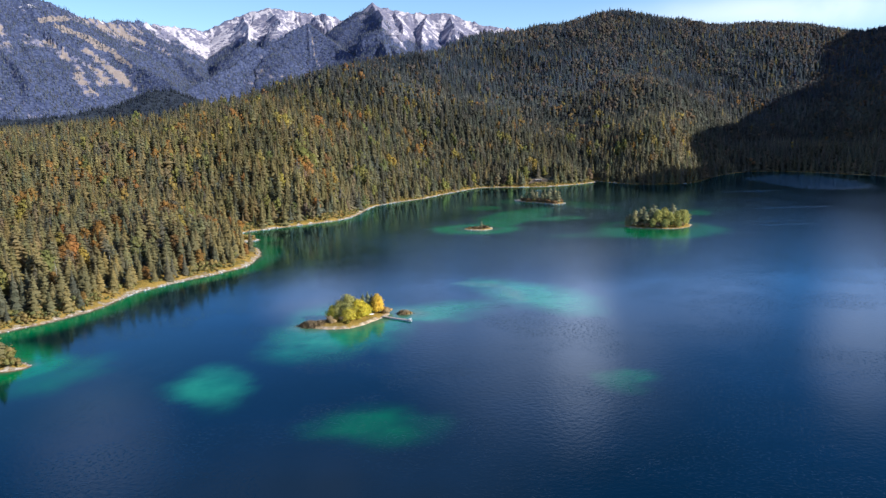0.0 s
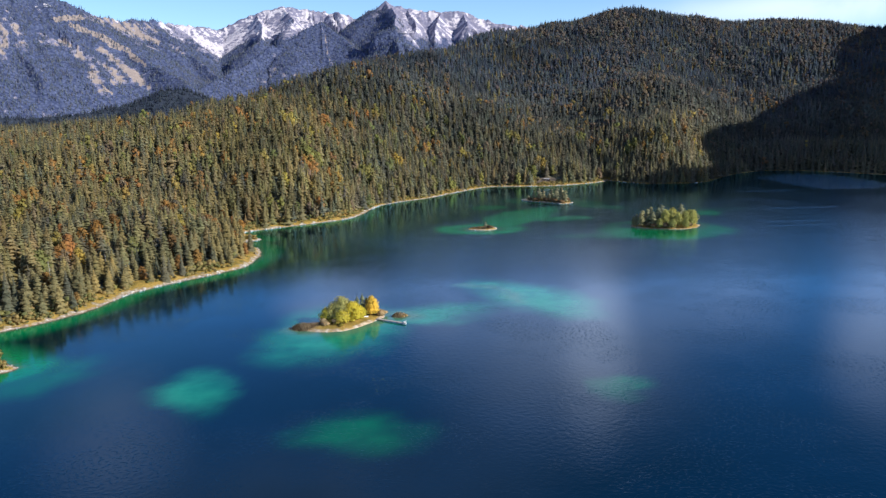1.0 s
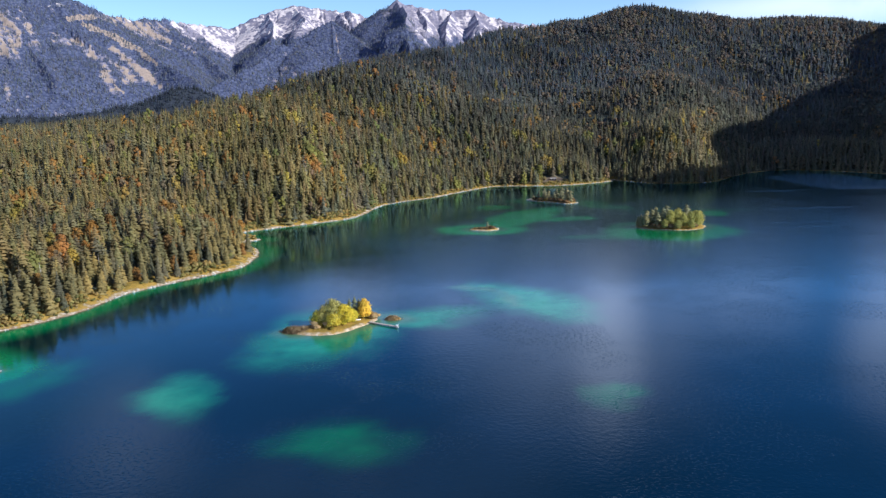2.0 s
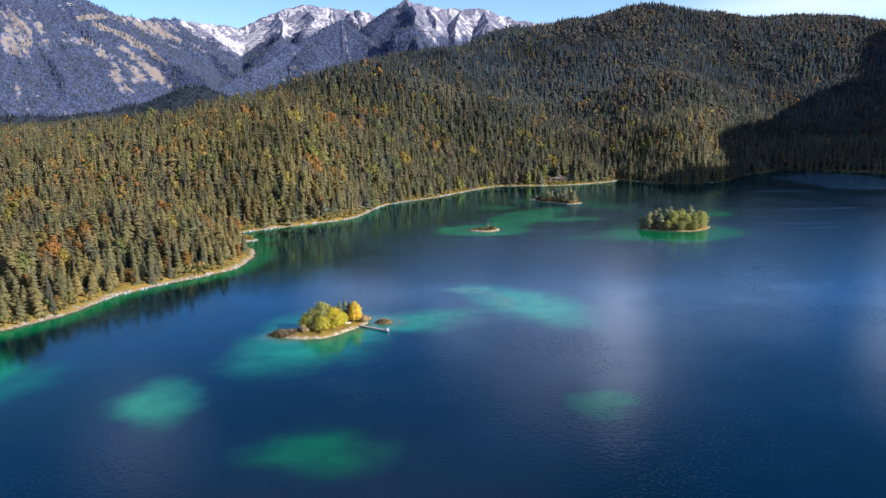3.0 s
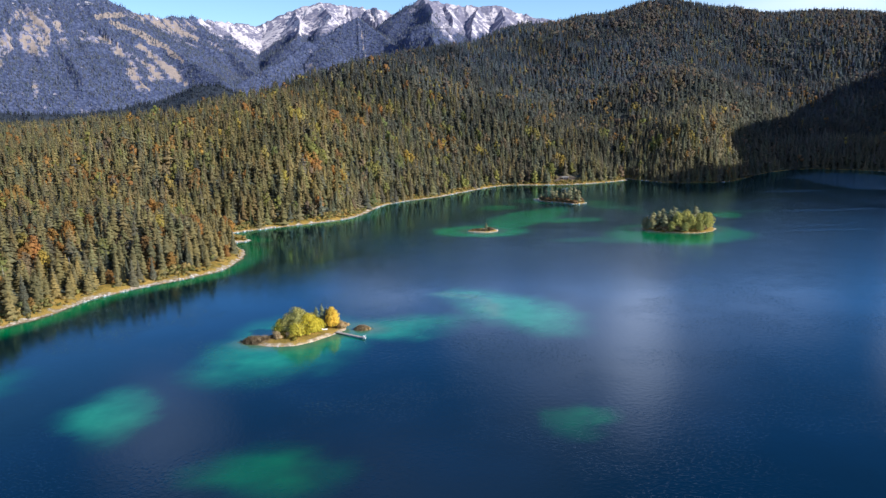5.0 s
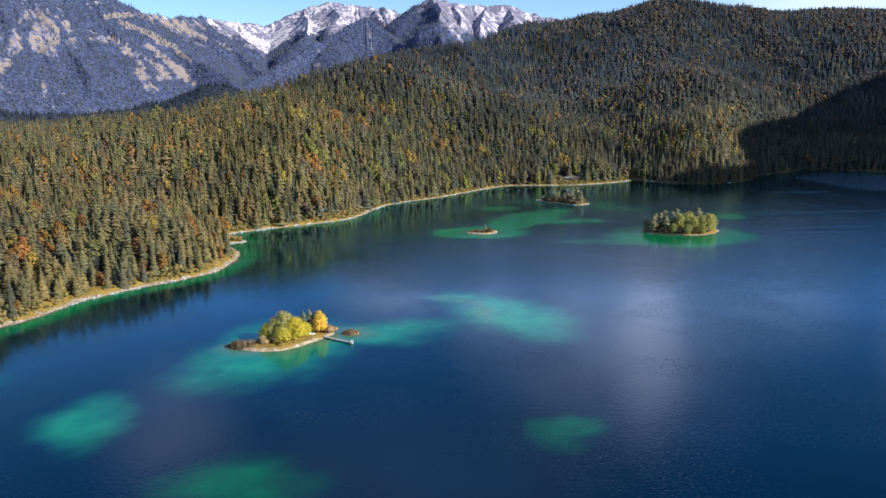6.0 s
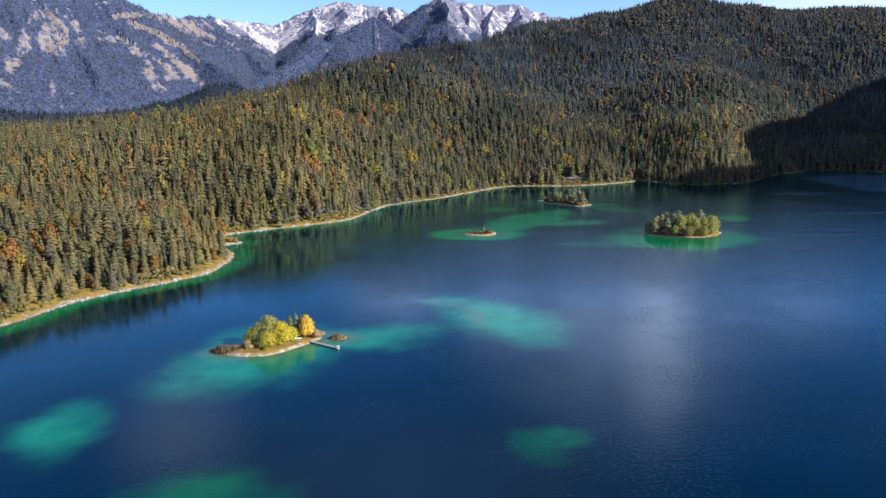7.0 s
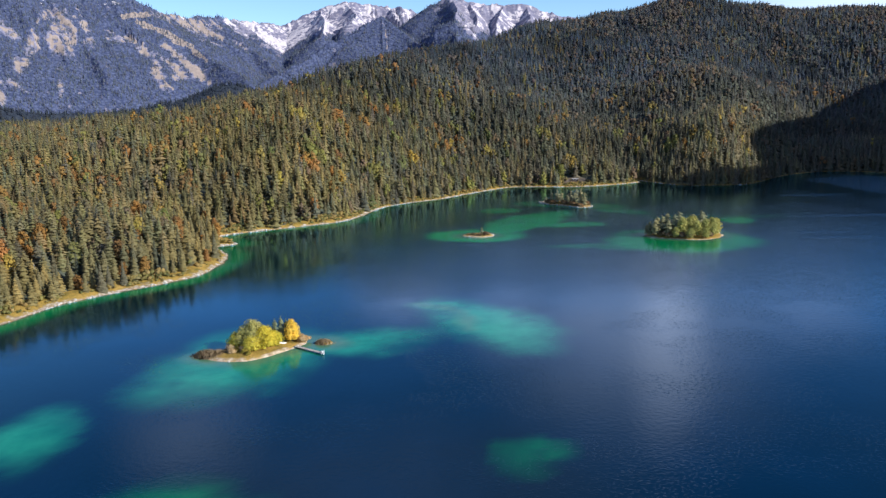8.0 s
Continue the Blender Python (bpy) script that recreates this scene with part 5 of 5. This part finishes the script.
def build_shore_trees():
    """The front rows along the headland, each tree a thing of its own."""
    rng = np.random.default_rng(31)
    models = []
    for k in range(4):
        models.append(tree("spruce_tree", conifer(rng, 30, 9, 0.19, 0.45, 0.03), trunk_mesh(rng, 0.95, 0.014), M_NEEDLE_V, PALETTE["spruce"][k], "tall green spruce at the forest edge above the shore", "spruce"))
    for k in range(4):
        models.append(tree("pine_tree", conifer(rng, 26, 9, 0.195, 0.22, 0.08, 0.36, 0.35), trunk_mesh(rng, 0.95, 0.014, 4, 0.08), M_NEEDLE_V, PALETTE["pine"][k], "olive-green pine at the forest edge above the shore", "pine"))
    for k in range(3):
        models.append(tree("beech_tree", leafy(rng, 16, 1200, 0.028, 0.30, 0.12, 0.6), trunk_mesh(rng, 0.8, 0.018, 6), M_LEAF_V, PALETTE["orange"][k], "autumn-coloured beech at the forest edge", "beech"))
    places = []
    for x, y, z, h in EDGE_TREES:
        r = rng.random()
        k = int(rng.integers(0, 4)) if r < 0.38 else 4 + int(rng.integers(0, 4)) if r < 0.93 else 8 + int(rng.integers(0, 3))
        places.append((float(x), float(y), float(z) - 0.2, float(h) * (0.8 if k >= 8 else 1), float(rng.uniform(0.9, 1.2)), k))
    plant(models, places, "trees along the shore")
    # bare grey snags
    for x, y, h in ((-202, 392, 20), (-190, 430, 17), (-226, 380, 19), (-160, 486, 17)):
        d = float(signed_distance(np.array([x * 1.0]), np.array([y * 1.0]), SHORE)[0])
        s = tree("dead_tree", None, trunk_mesh(rng, 1.0, 0.016, 34, 0.16, True), None, None, "bleached bare dead spruce among living trees", "dead tree", M_DEADWOOD)
        s.matrix_basis = stand_at(s, x, y, float(land(np.array([x * 1.0]), np.array([y * 1.0]))[0]) - 0.2, h, 1.0, x)


build_shore_trees()


# ---------------------------------------------------------------- pier and island furniture
def box(bm, x0, x1, y0, y1, z0, z1, bevel=0.0):
    r = bmesh.ops.create_cube(bm, size=1.0, matrix=Matrix.Translation(((x0 + x1) / 2, (y0 + y1) / 2, (z0 + z1) / 2)) @ Matrix.Diagonal((x1 - x0, y1 - y0, z1 - z0, 1)))
    if bevel:
        bmesh.ops.bevel(bm, geom=list({e for v in r["verts"] for e in v.link_edges}), offset=bevel, segments=1, affect="EDGES")


def build_pier():
    a, b = Vector((-30.0, 356.2, 0)), Vector((-15.8, 347.6, 0))
    long = (b - a).length
    pier = new("pier")
    pier.matrix_basis = Matrix.Translation(a) @ Matrix.Rotation(math.atan2(b.y - a.y, b.x - a.x), 4, "Z")
    tagged(pier, "weathered grey plank pier on posts", "pier")
    for s in (-0.5, 0.5):
        bm = bmesh.new()
        box(bm, 0, long, s - 0.09, s + 0.09, 0.42, 0.62, 0.02)
        part("beam", bm, M_PLANK, pier)
    n = int(long / 0.42)
    plank = None
    for i in range(n):
        if plank is None:
            bm = bmesh.new()
            box(bm, -0.19, 0.19, -0.7, 0.7, 0.62, 0.69, 0.012)
            plank = part("plank", bm, M_PLANK, pier)
            plank.location = (0.21, 0, 0)
        else:
            p = new("plank", plank.data)
            p.parent = pier
            p.location = (0.21 + 0.42 * i, 0.03 * math.sin(i * 2.3), 0.006 * math.sin(i * 1.7))
    for i in range(5):
        for s in (-0.66, 0.66):
            bm = bmesh.new()
            bmesh.ops.create_cone(bm, cap_ends=True, segments=9, radius1=0.12, radius2=0.11, depth=2.6, matrix=Matrix.Translation((0.6 + i * (long - 1.2) / 4, s, -0.35)))
            part("post", bm, M_PLANK, pier)
    # white ladder rails and box at the pier's end
    chest = new("storage_box")
    tagged(chest, "small white box at the end of the pier", "box")
    chest.matrix_basis = pier.matrix_basis @ Matrix.Translation((long - 0.9, 0.15, 0.69))
    bm = bmesh.new()
    box(bm, -0.36, 0.36, -0.32, 0.32, 0, 0.5, 0.03)
    part("body", bm, M_WHITE, chest)
    bm = bmesh.new()
    box(bm, -0.39, 0.39, -0.35, 0.35, 0.5, 0.58, 0.03)
    part("lid", bm, M_WHITE, chest)
    rail = new("ladder")
    tagged(rail, "white metal bathing ladder at the pier's end", "ladder")
    rail.matrix_basis = pier.matrix_basis @ Matrix.Translation((long + 0.05, 0, 0))
    for s in (-0.3, 0.3):
        bm = bmesh.new()
        bmesh.ops.create_cone(bm, cap_ends=True, segments=8, radius1=0.06, radius2=0.06, depth=2.3, matrix=Matrix.Translation((0, s, 0.75)))
        part("rail", bm, M_WHITE, rail)
    for i in range(4):
        bm = bmesh.new()
        bmesh.ops.create_cone(bm, cap_ends=True, segments=8, radius1=0.04, radius2=0.04, depth=0.6, matrix=Matrix.Translation((0, 0, -0.2 + 0.3 * i)) @ Matrix.Rotation(radians(90), 4, "X"))
        part("rung", bm, M_WHITE, rail)
    # upturned pale rowing boats on the beach beside the birch
    for i, (x, y, turn) in enumerate(((-35.6, 357.6, 20), (-37.4, 357.9, 40))):
        boat = new("rowing_boat")
        tagged(boat, "upturned white rowing boat on the sandy beach", "boat", "boats on the beach")
        boat.matrix_basis = Matrix.Translation((x, y, 1.05)) @ Matrix.Rotation(radians(turn), 4, "Z")
        v, f = [], []
        for k in range(9):
            u = k / 8
            w = 0.62 * math.sin(math.pi * min(1, 0.12 + u * 0.88)) ** 0.6
            for j in range(7):
                t = math.pi * j / 6
                v.append((3.2 * (u - 0.5), w * math.cos(t), 0.55 * math.sin(t) ** 0.8 * (0.75 + 0.25 * math.sin(math.pi * u))))
        for k in range(8):
            for j in range(6):
                f.append((k * 7 + j, k * 7 + j + 1, k * 7 + j + 8, k * 7 + j + 7))
        mesh_object("hull", v, f, M_WHITE, boat, flat=False)
        bm = bmesh.new()
        box(bm, -1.6, 1.6, -0.04, 0.04, 0.5, 0.6, 0.01)
        part("keel", bm, M_PLANK, boat)


build_pier()


# ---------------------------------------------------------------- stones and shrubs along the banks
def pebble(rng):
    """A rough boulder of about unit size: a jittered, flattened icosahedron."""
    bm = bmesh.new()
    bmesh.ops.create_icosphere(bm, subdivisions=1, radius=0.5)
    v = np.array([p.co[:] for p in bm.verts])
    bm.verts.ensure_lookup_table()
    f = np.array([[p.index for p in face.verts] for face in bm.faces])
    bm.free()
    v = v * rng.uniform(0.75, 1.25, (len(v), 1)) * np.array([rng.uniform(0.9, 1.5), 1.0, rng.uniform(0.5, 0.8)])
    return v, f


def build_shore_stones():
    rng = np.random.default_rng(41)
    shapes = [pebble(rng) for _ in range(6)]
    line = round_off(LAKE, 1.0)
    line = line[(line[:, 1] > 250) & (line[:, 0] < 330)]
    lines = [(line, 1400, 0.9)] + [(round_off(o, 1.0), int(n), s) for o, n, s in ((OUTLINES[0], 70, 0.7), (OUTLINES[2], 60, 0.8), (OUTLINES[3], 110, 1.2), (OUTLINES[4], 120, 0.8))]
    heap = Thicket()
    for pts, count, size in lines:
        t = np.roll(pts, -1, 0) - pts
        t /= np.linalg.norm(t, axis=1)[:, None] + 1e-9
        side = np.c_[-t[:, 1], t[:, 0]]
        if lines[0][0] is not pts:
            side = (pts.mean(0) - pts) / np.linalg.norm(pts.mean(0) - pts, axis=1)[:, None]
        weight = np.clip(0.45 + noise2(pts[:, 0], pts[:, 1], 22, 81, 3), 0.02, 2) ** 2
        i = rng.choice(len(pts), count, p=weight / weight.sum())
        d = rng.gamma(2.0, 0.8, count) - 0.3
        p = pts[i] + side[i] * d[:, None]
        s = np.minimum(rng.gamma(1.6, 0.36, count) * size + 0.2, 1.9 if size > 0.85 else 1.0)
        for k, shape in enumerate(shapes):
            j = np.arange(k, count, len(shapes))
            heap.add(shape, np.c_[p[j], 0.12 * d[j] + 0.12 * s[j], s[j], np.ones(len(j)), rng.uniform(0, 6, len(j))], np.ones((len(j), 3)))
    ob = heap.build("shore_stones", M_STONE, "pale limestone boulders strewn along the waterline", "stones")


build_shore_stones()


def build_shore_shrubs():
    rng = np.random.default_rng(43)
    shapes = [leafy(rng, 2, 22, 0.15, 0.85) for _ in range(5)]
    line = round_off(LAKE, 1.0)
    line = line[(line[:, 1] > 250) & (line[:, 0] < 330)]
    t = np.roll(line, -1, 0) - line
    t /= np.linalg.norm(t, axis=1)[:, None] + 1e-9
    side = np.c_[-t[:, 1], t[:, 0]]
    heap = Thicket()
    weight = np.clip(0.5 + noise2(line[:, 0], line[:, 1], 30, 83, 3), 0.05, 2)
    count = 2300
    i = rng.choice(len(line), count, p=weight / weight.sum())
    d = rng.uniform(2.8, 12, count) * bank_width(line[i, 0], line[i, 1])
    p = line[i] + side[i] * d[:, None]
    h = rng.uniform(0.9, 2.6, count) * (0.55 + 0.08 * d)
    tints = np.array([(0.30, 0.23, 0.08), (0.23, 0.20, 0.065), (0.16, 0.16, 0.06), (0.34, 0.24, 0.09)])[rng.integers(0, 4, count)] * rng.uniform(0.8, 1.2, (count, 1))
    for k, shape in enumerate(shapes):
        j = np.arange(k, count, len(shapes))
        heap.add(shape, np.c_[p[j], 0.29 * d[j] - 0.25, h[j], rng.uniform(0.9, 1.4, len(j)), rng.uniform(0, 6, len(j))], tints[j])
    heap.build("shore_shrubs", M_LEAF, "ochre and olive shrubs and tall dry grass on the bank", "shrubs")


build_shore_shrubs()


# ---------------------------------------------------------------- clearing with a hut on the far shore
def build_clearing():
    xs, ys = np.arange(94, 147, 2.0), np.arange(908, 960, 2.0)
    gx, gy = np.meshgrid(xs, ys)
    x, y = gx.ravel(), gy.ravel()
    z = land(x, y)
    inside = 1 - smooth(0.75, 1.15, np.hypot((x - 120) / 18, (y - 927) / 15))
    z = z - 1.0 + 1.35 * inside + 0.3 * noise2(x, y, 7, 91, 2)
    ob = mesh_object("clearing", np.c_[x, y, z], grid_faces(len(xs), len(ys)), M_EARTH, flat=False)
    tagged(ob, "bare brown clearing with scree above the far shore", "clearing", kind="structure")
    hut = new("hut")
    tagged(hut, "low wooden hut with a pale shingle roof in the clearing", "hut")
    z0 = float(land(np.array([118.0]), np.array([931.0]))[0]) + 0.2
    hut.matrix_basis = Matrix.Translation((118, 931, z0)) @ Matrix.Rotation(radians(-8), 4, "Z") @ Matrix.Scale(0.7, 4)
    bm = bmesh.new()
    box(bm, -5, 5, -2.5, 2.5, -2.0, 2.3, 0.05)
    part("wall", bm, M_BARK, hut, "dark brown board wall")
    for s in (-1, 1):
        bm = bmesh.new()
        box(bm, -5.6, 5.6, -0.1, 3.4, -0.07, 0.07, 0.02)
        bm.transform(Matrix.Translation((0, 0, 3.7)) @ Matrix.Rotation(radians(0 if s > 0 else 180), 4, "Z") @ Matrix.Rotation(radians(-24), 4, "X"))
        part("roof", bm, M_PLANK, hut, "pale weathered roof slope")
    bm = bmesh.new()
    box(bm, -0.5, 0.5, -2.56, -2.5, -0.1, 1.95, 0.01)
    part("door", bm, M_PLANK, hut)
    for x0 in (-3.2, 2.2):
        bm = bmesh.new()
        box(bm, x0, x0 + 1.0, -2.55, -2.49, 0.8, 1.7, 0.01)
        part("window", bm, M_WHITE, hut)


build_clearing()


def build_clearing_growth():
    """Young trees and shrubs in front of the hut."""
    rng = np.random.default_rng(61)
    young = [tree("larch_tree", conifer(rng, 12, 7, 0.2, 0.3, 0.05), trunk_mesh(rng, 0.95, 0.02), M_NEEDLE_V, (0.24, 0.20, 0.08), "young yellowing larch beside the clearing", "larch"),
             tree("shrub", leafy(rng, 6, 220, 0.07, 0.8), trunk_mesh(rng, 0.5, 0.03, 5, 0.5), M_LEAF_V, (0.20, 0.17, 0.09), "grey-brown shrub on the far bank", "shrub")]
    places = []
    for x, y, h, k in ((101, 920, 14, 0), (104, 925, 9, 0), (138, 924, 13, 0), (141, 927, 15, 0), (133, 920, 6, 0), (108, 917, 4, 1), (113, 918, 3, 1), (118, 919, 4, 1), (124, 918, 5, 1), (128, 920, 4, 1),
                       (132, 926, 5, 1), (107, 930, 5, 1), (98, 917, 5, 1), (146, 926, 5, 1)):
        places.append((x, y, float(land(np.array([x * 1.0]), np.array([y * 1.0]))[0]) + 0.2, h, 1.1, k))
    plant(young, places, "growth round the clearing")


build_clearing_growth()
